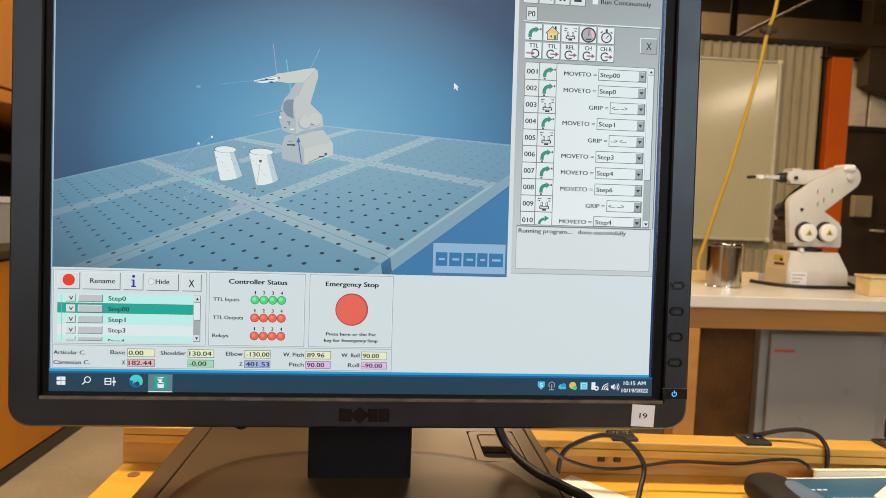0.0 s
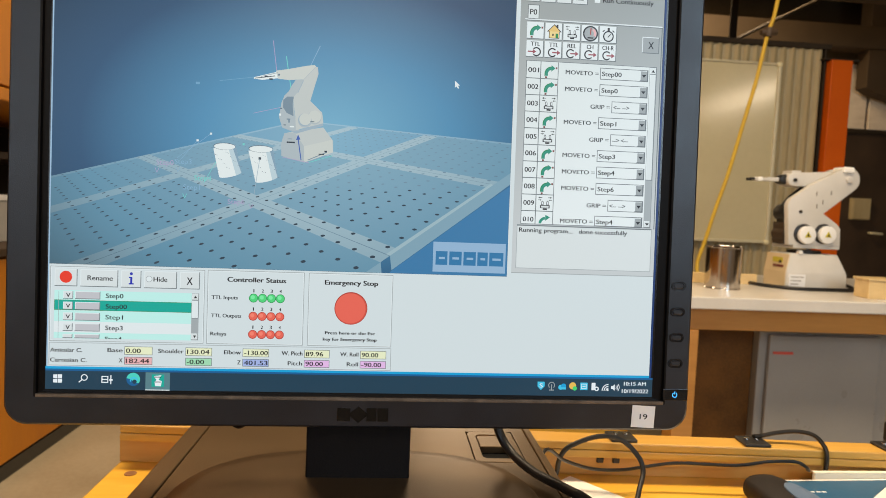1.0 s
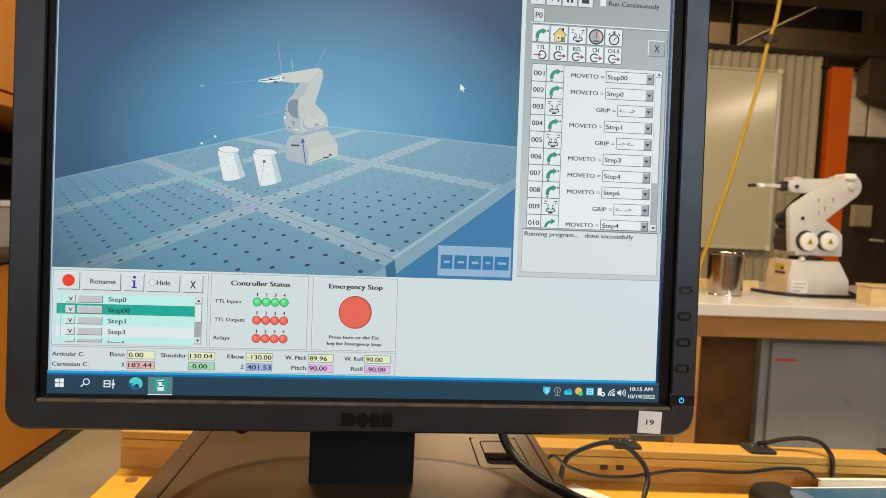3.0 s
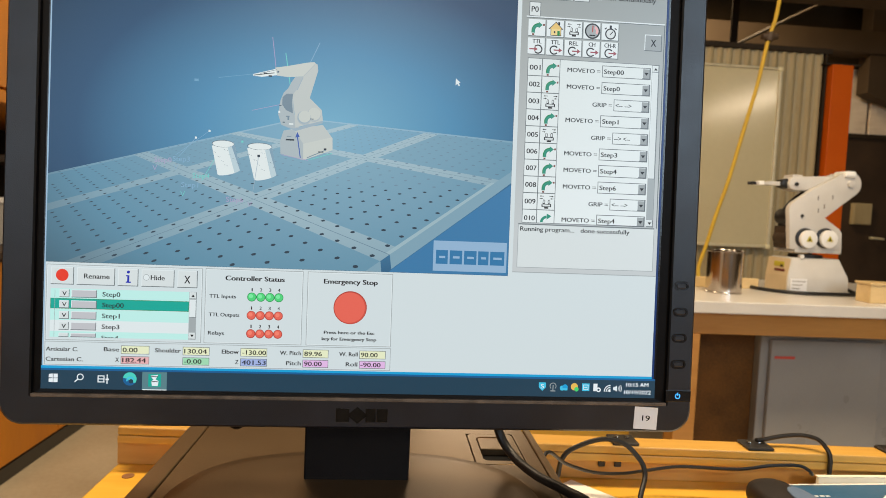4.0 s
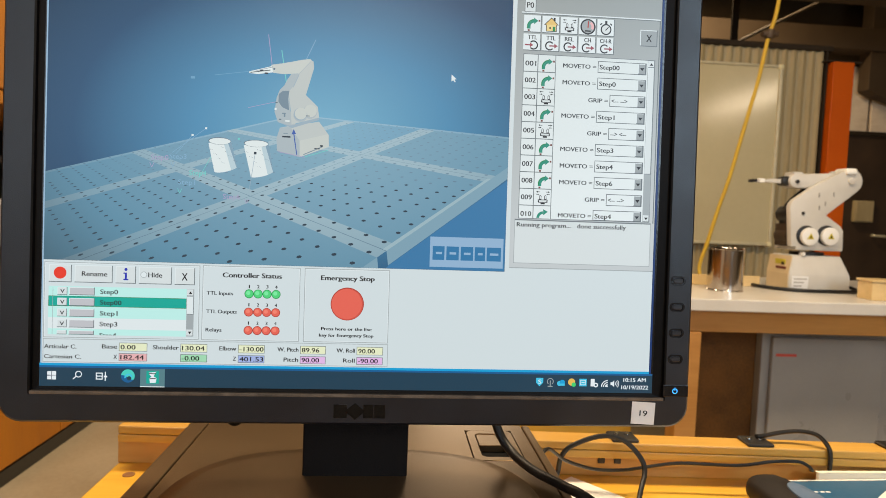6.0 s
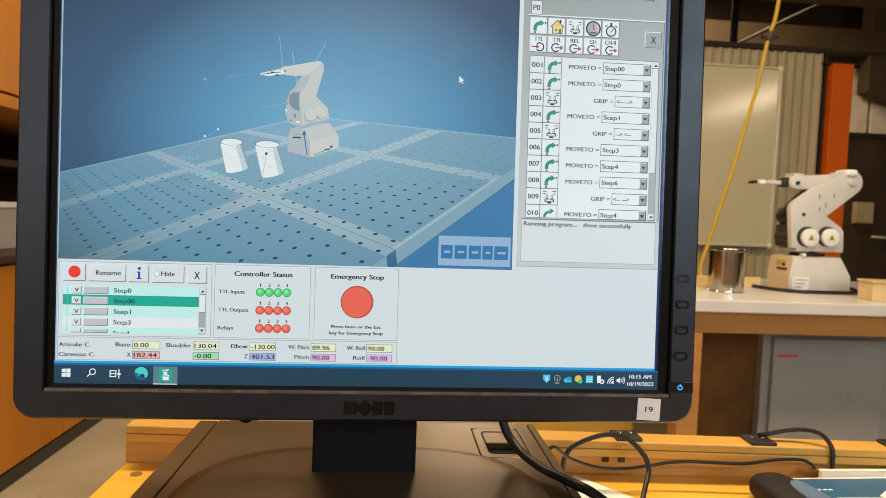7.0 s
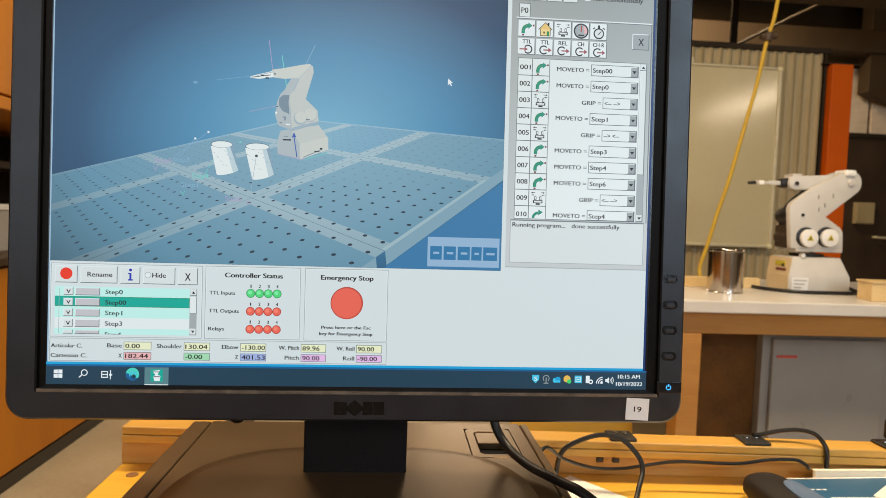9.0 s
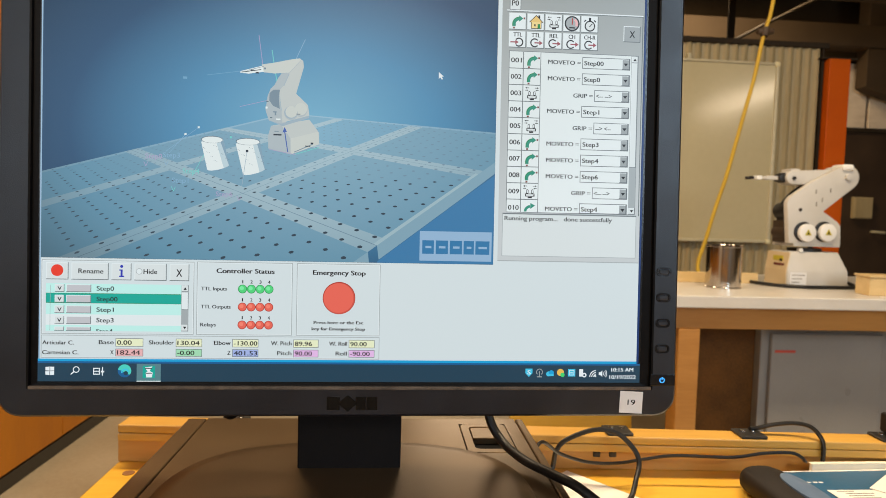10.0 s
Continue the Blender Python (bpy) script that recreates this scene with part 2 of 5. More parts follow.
def rrect(u0, v0, u1, v1, r, y, n=7):
    """A loop of points round a rectangle with round corners, in x and z, at depth y."""
    out = []
    for cu, cv, a0 in ((u1 - r, v1 - r, 0), (u0 + r, v1 - r, 90), (u0 + r, v0 + r, 180), (u1 - r, v0 + r, 270)):
        for i in range(n + 1):
            a = radians(a0 + 90 * i / n)
            out.append((cu + r * math.cos(a), y, cv + r * math.sin(a)))
    return out


def loft(bm, loops, cap0=False, cap1=False):
    rings = [[bm.verts.new(p) for p in L] for L in loops]
    n = len(rings[0])
    for a, b in zip(rings, rings[1:]):
        for k in range(n):
            bm.faces.new((a[k], a[(k + 1) % n], b[(k + 1) % n], b[k]))
    if cap0:
        bm.faces.new(rings[0])
    if cap1:
        bm.faces.new(rings[-1][::-1])
    bmesh.ops.recalc_face_normals(bm, faces=bm.faces)
    return bm


def text_mesh(s):
    """The flat mesh of a line of writing, as points and faces, with its left foot at 0, 0."""
    cu = bpy.data.curves.new("writing", "FONT")
    cu.body = s
    cu.size = 1.0
    cu.resolution_u = 3
    ob = bpy.data.objects.new("writing", cu)
    scene.collection.objects.link(ob)
    me = bpy.data.meshes.new_from_object(ob.evaluated_get(bpy.context.evaluated_depsgraph_get()))
    pts = [v.co.copy() for v in me.vertices]
    faces = [tuple(p.vertices) for p in me.polygons]
    bpy.data.objects.remove(ob)
    bpy.data.curves.remove(cu)
    bpy.data.meshes.remove(me)
    return pts, faces


# ---- the room ----
def shell():
    solid("floor", bx(-3.2, 6.2, -3.0, 6.2, -0.12, 0.0), "floor_concrete", "worn beige concrete floor of the workshop", "floor", kind="structure")
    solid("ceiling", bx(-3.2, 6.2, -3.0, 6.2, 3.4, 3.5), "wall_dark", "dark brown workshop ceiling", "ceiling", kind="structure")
    bm = bmesh.new()
    for a, b, c, d in ((-3.2, 0.25, 0.0, 3.4), (1.35, 6.2, 0.0, 3.4), (0.25, 1.35, 0.0, 1.7), (0.25, 1.35, 3.0, 3.4)):
        box(bm, a, b, 6.0, 6.2, c, d)
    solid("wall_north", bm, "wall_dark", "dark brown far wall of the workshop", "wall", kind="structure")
    bm = bmesh.new()
    for a, b, c, d in ((-3.2, -2.5, 0.0, 3.4), (-2.5, -1.2, 0.0, 1.1), (-2.5, -1.2, 2.6, 3.4), (-1.2, 1.4, 0.0, 3.4), (2.4, 6.2, 0.0, 3.4), (1.4, 2.4, 0.0, 1.3), (1.4, 2.4, 3.1, 3.4)):
        box(bm, a, b, -3.0, -2.8, c, d)
    # unseen wall; its dark taupe is chosen to dim reflections in bezel and screen
    solid("wall_south", bm, "taupe_wall", "unseen plain wall, taupe to dim what the monitor reflects", "wall", kind="structure")
    solid("wall_west", bx(-3.2, -3.0, -2.8, 6.0, 0.0, 3.4), "cream_wall", "plain cream painted wall", "wall", kind="structure")
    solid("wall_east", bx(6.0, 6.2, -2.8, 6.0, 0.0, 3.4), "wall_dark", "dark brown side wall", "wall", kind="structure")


def lamps():
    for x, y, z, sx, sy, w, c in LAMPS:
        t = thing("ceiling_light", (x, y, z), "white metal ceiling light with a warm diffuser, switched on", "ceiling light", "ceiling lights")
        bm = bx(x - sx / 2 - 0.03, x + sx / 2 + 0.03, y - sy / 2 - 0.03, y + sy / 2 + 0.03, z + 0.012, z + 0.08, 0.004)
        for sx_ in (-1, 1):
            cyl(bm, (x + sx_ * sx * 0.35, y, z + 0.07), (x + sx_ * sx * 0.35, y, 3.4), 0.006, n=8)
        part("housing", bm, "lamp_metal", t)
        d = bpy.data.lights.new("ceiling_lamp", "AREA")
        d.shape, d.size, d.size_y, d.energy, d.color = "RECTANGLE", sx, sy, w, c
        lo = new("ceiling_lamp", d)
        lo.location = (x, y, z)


def window(name, x0, x1, z0, z1, y, out, watts, colour, label):
    """A window in an opening; the lamp in it stands for the light from outside."""
    t = thing(name, ((x0 + x1) / 2, y, z0), label, "window", kind="structure")
    mid = (x0 + x1) / 2
    for a, b, c, d in ((x0, x1, z0, z0 + 0.05), (x0, x1, z1 - 0.05, z1), (x0, x0 + 0.05, z0 + 0.05, z1 - 0.05), (x1 - 0.05, x1, z0 + 0.05, z1 - 0.05), (mid - 0.02, mid + 0.02, z0 + 0.05, z1 - 0.05)):
        part("window_frame", bx(a, b, y - 0.025, y + 0.025, c, d, 0.003), "beam_dark", t)
    d = bpy.data.lights.new("window_light", "AREA")
    d.shape, d.size, d.size_y, d.energy, d.color = "RECTANGLE", x1 - x0 - 0.1, z1 - z0 - 0.1, watts, colour
    lo = new("window_light", d)
    lo.matrix_world = look((mid, y - out * 0.03, (z0 + z1) / 2), (mid, y - out * 2.0, (z0 + z1) / 2))


def daylight():
    window("window_1", 1.4, 2.4, 1.3, 3.1, -2.9, -1, 54, (0.62, 0.81, 1.0), "wide daylight window with a dark metal frame")
    window("window_3", -2.5, -1.2, 1.1, 2.6, -2.9, -1, 20, (0.72, 0.86, 1.0), "narrow daylight window with a dark metal frame")
    # unseen behind the monitor; added so case and stand base reflect warm light
    window("added_window", 0.25, 1.35, 1.7, 3.0, 6.1, 1, 20, (1.0, 0.76, 0.48), "unseen warm-lit window with a dark metal frame, added for its reflection")


shell()
lamps()
daylight()


# ---- across the room ----
def back_of_room():
    # corrugated divider
    t = thing("corrugated_panel", (1.4, 3.47, 0), "beige ribbed sheet-metal divider panel in a dark frame", "partition")
    bm = bmesh.new()
    x, k, prev = 1.20, 0, None
    step, prof = 0.0135, (0.0, 0.003, 0.016, 0.013)
    while x < 2.412:
        y = 3.45 + prof[k % 4]
        pair = (bm.verts.new((x, y, 0.10)), bm.verts.new((x, y, 2.030)))
        if prev:
            bm.faces.new((prev[0], pair[0], pair[1], prev[1]))
        prev, x, k = pair, x + step, k + 1
    sheet = part("sheet", bm, "panel_beige", t)
    part("backing", bx(1.20, 2.412, 3.475, 3.49, 0.1, 2.030), "panel_beige", t)
    part("top_frame", bx(1.16, 2.45, 3.44, 3.50, 2.030, 2.060, 0.004), "beam_dark", t)
    part("side_frame", bx(2.412, 2.424, 3.44, 3.50, 0.0, 2.030, 0.004), "beam_dark", t)
    part("side_frame", bx(1.16, 1.20, 3.44, 3.50, 0.0, 2.0, 0.004), "beam_dark", t)
    part("foot_frame", bx(1.20, 2.412, 3.44, 3.50, 0.0, 0.1, 0.004), "beam_dark", t)
    # whiteboard
    t = thing("whiteboard", (1.5, 3.42, 0.93), "blank whiteboard in a pale aluminium frame, hung on a ribbed panel", "whiteboard")
    part("board", bx(1.30, 2.136, 3.415, 3.43, 0.935, 1.922, 0.002), "whiteboard_face", t)
    part("top_rail", bx(1.29, 2.123, 3.405, 3.435, 1.915, 1.929, 0.005), "aluminium", t)
    part("bottom_rail", bx(1.29, 2.123, 3.405, 3.435, 0.922, 0.940, 0.005), "aluminium", t)
    part("side_rail", bx(2.123, 2.142, 3.405, 3.435, 0.937, 1.917, 0.005), "aluminium", t)
    for z in (0.932, 1.921):
        part("corner_cap", bx(2.113, 2.145, 3.401, 3.437, z - 0.016, z + 0.014, 0.011, 3), "cap_cream", t, "yellowed plastic corner cap")
    for x, z in ((1.35, 1.945), (1.62, 1.945)):
        part("hook", bx(x, x + 0.02, 3.43, 3.452, z - 0.04, z + 0.02, 0.003), "aluminium", t)
    # orange upright
    t = thing("orange_post", (2.49, 3.55, 0), "bright orange painted steel upright beside the panel", "post")
    part("column", bx(2.428, 2.552, 3.40, 3.55, 0.012, 1.966, 0.004), "orange_paint", t)
    part("foot_plate", bx(2.38, 2.60, 3.37, 3.58, 0.0, 0.012, 0.002), "orange_paint", t)
    part("cap_plate", bx(2.39, 2.60, 3.41, 3.57, 1.966, 1.976, 0.002), "beam_dark", t, "dark steel cap plate")
    # dark structure over it
    solid("roof_beam", bx(-3.0, 6.0, 3.9, 4.15, 2.55, 2.85, 0.01), "roof_steel", "dark steel beam across the workshop", "beam")
    solid("roof_beam", bx(-3.0, 6.0, 5.4, 5.6, 2.62, 2.82, 0.01), "roof_steel", "dark steel beam across the workshop", "beam")
    for x in (1.735, 2.412):
        solid("roof_post", bx(x, x + 0.052, 4.5, 4.52, 0.0, 3.4, 0.004), "post_dark", "dark steel roof post", "post", "roof posts")
    bm = tube(bmesh.new(), [(1.9, 4.4, 2.05), (3.2, 4.6, 2.75), (4.6, 4.8, 3.4)], 0.012, 8)
    solid("roof_brace", bm, "brace_paint", "thin dark steel roof brace", "brace", smooth=True)
    # pale boards seen past the upright
    t = thing("pale_partition", (4.3, 5.65, 0.0), "cream boarded partition with dark bars over a dark lower half", "partition")
    part("lower_board", bx(3.2, 5.6, 5.60, 5.66, 0.0, 1.90), "dark_board", t, "dark brown lower board")
    for a, b in ((3.4, 4.376), (4.408, 4.85), (4.88, 5.3)):
        part("pane", bx(a, b, 5.61, 5.65, 1.942, 2.53, 0.004), "pane_cream", t, "cream painted pane")
    part("sill", bx(3.2, 5.6, 5.58, 5.67, 1.90, 1.938, 0.004), "beam_dark", t)
    solid("hood", prism(bmesh.new(), [(4.212, 2.285), (4.289, 2.244), (4.476, 2.195), (5.0, 2.05), (5.0, 3.4), (4.212, 3.4)], 5.42, 5.56, 0.005), "hood_paint", "dark sloping sheet-metal hood", "hood")
    t = thing("wall_box", (4.10, 5.28, 1.1), "beige steel electrical box on a dark wall", "electrical box")
    part("body", bx(4.28, 4.47, 5.56, 5.60, 1.10, 1.30, 0.006), "panel_beige", t)
    part("cover", bx(4.29, 4.46, 5.55, 5.56, 1.11, 1.29, 0.003), "panel_beige", t)
    bm = tube(bmesh.new(), [(4.50, 5.60, 0.98), (4.50, 5.56, 0.98), (4.60, 5.56, 0.975), (4.60, 5.60, 0.975)], 0.012, 8)
    solid("door_pull", bm, "aluminium", "pale metal pull handle on a dark board", "handle", smooth=True)
    # hanging hose
    t = thing("hanging_hose", (1.254, 2.5, 0.802), "yellow air hose hanging slanted, with a dark coupling", "hose")
    line = [(1.70, 2.62, 3.4), (1.615, 2.55, 2.5), (1.5317, 2.5, 1.955), (1.5077, 2.5, 1.8368), (1.504, 2.5, 1.819)]
    part("hose", tube(bmesh.new(), line, 0.0076, 10), "yellow_hose", t, smooth=True)
    line = [(1.501, 2.5, 1.805), (1.4932, 2.5, 1.7774), (1.4669, 2.5, 1.6245), (1.4344, 2.5, 1.4863), (1.4072, 2.5, 1.3707), (1.3706, 2.5, 1.2197), (1.332, 2.5, 1.091), (1.2981, 2.5, 0.9621), (1.2712, 2.5, 0.868), (1.262, 2.47, 0.811)]
    part("hose", tube(bmesh.new(), line, 0.0076, 10), "yellow_hose", t, smooth=True)
    bm = cyl(bmesh.new(), (1.4985, 2.5, 1.794), (1.5065, 2.5, 1.830), 0.016, 0.017, 16, 0.003)
    cyl(bm, (1.470, 2.5, 1.812), (1.536, 2.5, 1.816), 0.013, n=12, bevel=0.003)
    part("coupling", bm, "dark_board", t, "dark brown hose coupling", smooth=True)


def robot_table():
    t = thing("robot_table", (1.7, 2.3, 0), "workshop table with a white top and a wooden frame", "table")
    part("tabletop", bx(0.55, 2.9, 1.915, 2.75, 0.762, 0.802, 0.004), "worktop_white", t, "white laminate top")
    part("apron", bx(0.62, 2.85, 1.95, 1.985, 0.69, 0.762, 0.003), "table_wood", t)
    part("apron", bx(0.62, 2.85, 2.67, 2.70, 0.69, 0.762, 0.003), "table_wood", t)
    for x in (0.94, 2.78):
        for y in (1.945, 2.64):
            part("leg", bx(x, x + 0.072, y, y + 0.07, 0.0, 0.69 if y < 2 else 0.69, 0.004), "table_wood", t)
    # added sheet: the shaded gap beside the cabinet, put into a brown colour
    part("void_sheet", bx(1.012, 1.322, 2.15, 2.17, 0.05, 0.69), "brown_board", t, "dark brown sheet, added for the shade under the table")
    solid("wooden_strip", bx(0.62, 1.43, 2.33, 2.352, 0.802, 0.842, 0.003), "pale_wood", "pale wooden strip lying on the white table", "board")
    # steel cabinet under it
    t = thing("steel_cabinet", (1.55, 2.3, 0), "grey steel cabinet with a closed door under the table", "cabinet")
    part("body", bx(1.323, 1.83, 2.115, 2.60, 0.0, 0.662, 0.004), "locker_grey", t)
    d = part("door", bx(1.353, 1.772, 2.098, 2.114, 0.03, 0.650, 0.004), "locker_grey", t)
    part("label_bar", bx(1.366, 1.441, 2.0955, 2.0985, 0.583, 0.592), "red_ink", d, "small red strip of lettering")
    # yellow board leaning behind
    solid("plywood_board", bx(0.45, 0.90, 2.2, 2.22, 0.0, 0.52, 0.003), "desk_ply", "varnished yellow plywood board standing under the table", "board")
    # can
    t = thing("metal_can", (1.200, 2.17, 0.802), "shiny open steel can standing on the white table", "can")
    bm = bmesh.new()
    prof = [(0.0615, 0.0), (0.0615, 0.004), (0.060, 0.006), (0.060, 0.146), (0.0625, 0.148), (0.0625, 0.151), (0.0605, 0.152), (0.0585, 0.149), (0.0580, 0.004), (0.0, 0.004)]
    n = 40
    rings = [[bm.verts.new((1.200 + r * math.cos(2 * math.pi * k / n), 2.17 + r * math.sin(2 * math.pi * k / n), 0.802 + z)) for k in range(n)] for r, z in prof[:-1]]
    for a, b in zip(rings, rings[1:]):
        for k in range(n):
            bm.faces.new((a[k], a[(k + 1) % n], b[(k + 1) % n], b[k]))
    bm.faces.new(rings[-1])
    bm.faces.new(rings[0][::-1])
    bmesh.ops.recalc_face_normals(bm, faces=bm.faces)
    part("body", bm, "steel_can", t, smooth=True)
    # wooden block
    t = thing("wooden_block", (1.73, 2.0, 0.802), "small pale wooden box standing on the white table", "wooden box")
    part("body", bx(1.628, 1.888, 1.985, 2.065, 0.802, 0.864, 0.003, 2, -6), "pale_wood", t)
    part("lid", bx(1.624, 1.892, 1.981, 2.069, 0.864, 0.872, 0.002, 2, -6), "pale_wood", t)
    solid("white_sheet", bx(1.62, 1.88, 1.895, 1.955, 0.802, 0.806, 0.001, 1, 3), "white_paper", "white sheet of paper over the table's edge", "paper")


def robot():
    t = thing("bench_robot", (1.58, 2.27, 0.802), "white jointed bench-top robot with a gripper, on the table", "robot")
    # base: a tapered box
    bm = bmesh.new()
    lo = [bm.verts.new(p) for p in ((1.462, 2.20, 0.806), (1.70, 2.20, 0.806), (1.70, 2.345, 0.806), (1.462, 2.345, 0.806))]
    mid = [bm.verts.new(p) for p in ((1.462, 2.20, 0.865), (1.698, 2.20, 0.865), (1.698, 2.345, 0.865), (1.462, 2.345, 0.865))]
    hi = [bm.verts.new(p) for p in ((1.472, 2.212, 0.936), (1.664, 2.212, 0.936), (1.664, 2.33, 0.936), (1.472, 2.33, 0.936))]
    for a, b in ((lo, mid), (mid, hi)):
        for k in range(4):
            bm.faces.new((a[k], a[(k + 1) % 4], b[(k + 1) % 4], b[k]))
    bm.faces.new(lo[::-1]), bm.faces.new(hi)
    bmesh.ops.recalc_face_normals(bm, faces=bm.faces)
    bmesh.ops.bevel(bm, geom=list(bm.edges), offset=0.005, segments=2, profile=0.5, affect="EDGES")
    base = part("base", bm, "robot_white", t, smooth=True)
    # this side's darker, yellowish shading is painted in as cream
    part("shaded_front", prism(bmesh.new(), [(1.4600, 0.810), (1.4600, 0.866), (1.4700, 0.932), (1.474, 0.932), (1.464, 0.866), (1.464, 0.810)], 2.206, 2.339), "robot_cream", base, "cream front side with its shading put into the colour")
    part("rating_label", bx(1.472, 1.535, 2.1975, 2.2005, 0.810, 0.860), "label_white", base, "white rating label")
    for i in range(3):
        part("label_line", bx(1.478, 1.528 - 0.01 * i, 2.1965, 2.1976, 0.848 - 0.013 * i, 0.851 - 0.013 * i), "grey_ink", base)
    part("warning_label", bx(1.4635, 1.4668, 2.235, 2.295, 0.899, 0.918, 0.001), "yellow_sign", base, "yellow warning label")
    part("label_mark", bx(1.4632, 1.4660, 2.238, 2.256, 0.897, 0.908, 0.001), "dark_board", base, "dark mark")
    part("name_bar", bx(1.4600, 1.4645, 2.225, 2.285, 0.882, 0.891, 0.001), "maroon_ink", base, "dark red lettering bar")
    for x, y in ((1.475, 2.215), (1.687, 2.215), (1.475, 2.33), (1.687, 2.33)):
        part("foot", cy((x, y, 0.802), (x, y, 0.808), 0.010, n=12), "black_plastic", t)
    # waist
    bm = cy((1.568, 2.27, 0.936), (1.568, 2.27, 0.947), 0.058, n=32)
    part("waist_ring", bm, "black_plastic", t, smooth=True)
    part("connector", cy((1.515, 2.205, 0.941), (1.515, 2.225, 0.941), 0.008, n=16, bevel=0.002), "gear_white", t)
    part("turntable", bx(1.482, 1.664, 2.205, 2.335, 0.955, 0.968, 0.003), "robot_white", t)
    # shoulder
    arc = [(1.675 + 0.046 * math.cos(radians(q)), 1.213 + 0.046 * math.sin(radians(q))) for q in range(118, -61, -14)]
    pts = [(1.463, 0.967), (1.449, 1.112), (1.453, 1.125), (1.462, 1.137), (1.535, 1.190)] + arc + [(1.590, 1.086), (1.648, 1.048), (1.660, 1.032), (1.664, 0.967)]
    ua = part("upper_arm", prism(bmesh.new(), pts, 2.204, 2.230, 0.003), "robot_white", t, "white arm plate", smooth=True)
    rear = [(max(x, 1.53), z) if z < 1.15 else (x + 0.02, z) for x, z in pts[:1] + pts[4:]]
    part("upper_arm", prism(bmesh.new(), rear, 2.300, 2.325, 0.003), "robot_white", t, "white arm plate", smooth=True)
    part("shoulder_housing", prism(bmesh.new(), [(1.475, 0.967), (1.468, 1.10), (1.54, 1.12), (1.575, 1.075), (1.635, 1.03), (1.645, 0.967)], 2.231, 2.299), "black_plastic", t, "dark gear housing")
    part("shoulder_bolt", cy((1.499, 2.200, 1.090), (1.499, 2.206, 1.090), 0.006, n=12), "black_plastic", ua)
    for x, z in ((1.556, 1.158), (1.582, 1.128), (1.612, 1.163), (1.560, 1.112)):
        part("slot", bx(x - 0.002, x + 0.002, 2.2020, 2.2045, z - 0.008, z + 0.008, 0.0006, 1), "grey_ink", ua)
    # the glare on this cap is painted as a whiter white than the arm
    part("elbow_cap", bx(1.649, 1.692, 2.194, 2.262, 1.238, 1.2605, 0.007), "cap_white", t, "white elbow cap with its glare put into the colour")
    part("elbow_axle", cy((1.676, 2.196, 1.214), (1.676, 2.33, 1.214), 0.012, n=20, bevel=0.002), "robot_white", t, smooth=True)
    part("forearm", prism(bmesh.new(), bar_outline((1.484, 1.208), 0.0255, (1.676, 1.214), 0.032), 2.232, 2.296, 0.006), "robot_white", t, smooth=True)
    part("forearm_cover", bx(1.474, 1.512, 2.236, 2.292, 1.228, 1.2415, 0.003), "robot_white", t)
    part("forearm_bolt", cy((1.486, 2.226, 1.206), (1.486, 2.30, 1.206), 0.007, n=12), "black_plastic", t)
    # wrist and gripper
    bm = cyl(bmesh.new(), (1.454, 2.243, 1.208), (1.454, 2.286, 1.208), 0.0165, n=20, bevel=0.003)
    box(bm, 1.452, 1.470, 2.248, 2.281, 1.190, 1.226, 0.003)
    part("wrist", bm, "black_plastic", t, "black wrist joint", smooth=True)
    g = part("gripper_body", bx(1.394, 1.441, 2.254, 2.276, 1.199, 1.214, 0.002), "robot_white", t)
    part("gripper_block", bx(1.354, 1.373, 2.248, 2.282, 1.198, 1.213, 0.002), "cap_white", g, "bright white gripper block")
    for y in (2.250, 2.274):
        part("finger", bx(1.344, 1.396, y, y + 0.006, 1.200, 1.210, 0.002), "robot_white", g)
        part("finger_pad", bx(1.325, 1.344, y - 0.001, y + 0.007, 1.199, 1.210, 0.002), "black_plastic", g, "black rubber pad")
    # drive gears
    for x, z in ((1.522, 1.006), (1.600, 1.009)):
        gr = part("gear_rim", cy((x - 0.006, 2.199, z + 0.003), (x - 0.006, 2.213, z + 0.003), 0.037, n=36, bevel=0.002), "black_plastic", t, "dark toothed gear rim", smooth=True)
        part("gear_cover", cy((x, 2.184, z), (x, 2.200, z), 0.0325, n=36, bevel=0.003), "gear_white", gr, "round white gear cover", smooth=True)
        part("warning_sign", prism(bmesh.new(), [(x - 0.0125, z - 0.009), (x + 0.0125, z - 0.009), (x, z + 0.013)], 2.1828, 2.1842), "yellow_sign", gr, "yellow warning triangle")
        part("sign_mark", prism(bmesh.new(), [(x - 0.0035, z - 0.006), (x + 0.0035, z - 0.006), (x, z + 0.006)], 2.1818, 2.1829), "dark_ink", gr)
    # motors and wiring at the front
    bm = cyl(bmesh.new(), (1.490, 2.245, 1.086), (1.490, 2.31, 1.086), 0.032, n=24, bevel=0.004)
    part("motor", bm, "black_plastic", t, "black motor", smooth=True)
    bm = cyl(bmesh.new(), (1.483, 2.24, 1.005), (1.483, 2.31, 1.005), 0.026, n=24, bevel=0.004)
    box(bm, 1.466, 1.483, 2.245, 2.315, 0.968, 1.05, 0.004)
    part("motor", bm, "dark_board", t, "dark brown motor", smooth=True)
    bm = tube(bmesh.new(), [(1.470, 2.28, 1.09), (1.490, 2.27, 1.130), (1.53, 2.265, 1.168), (1.58, 2.265, 1.195)], 0.011, 10)
    part("wiring", bm, "cable_rubber", t, smooth=True)
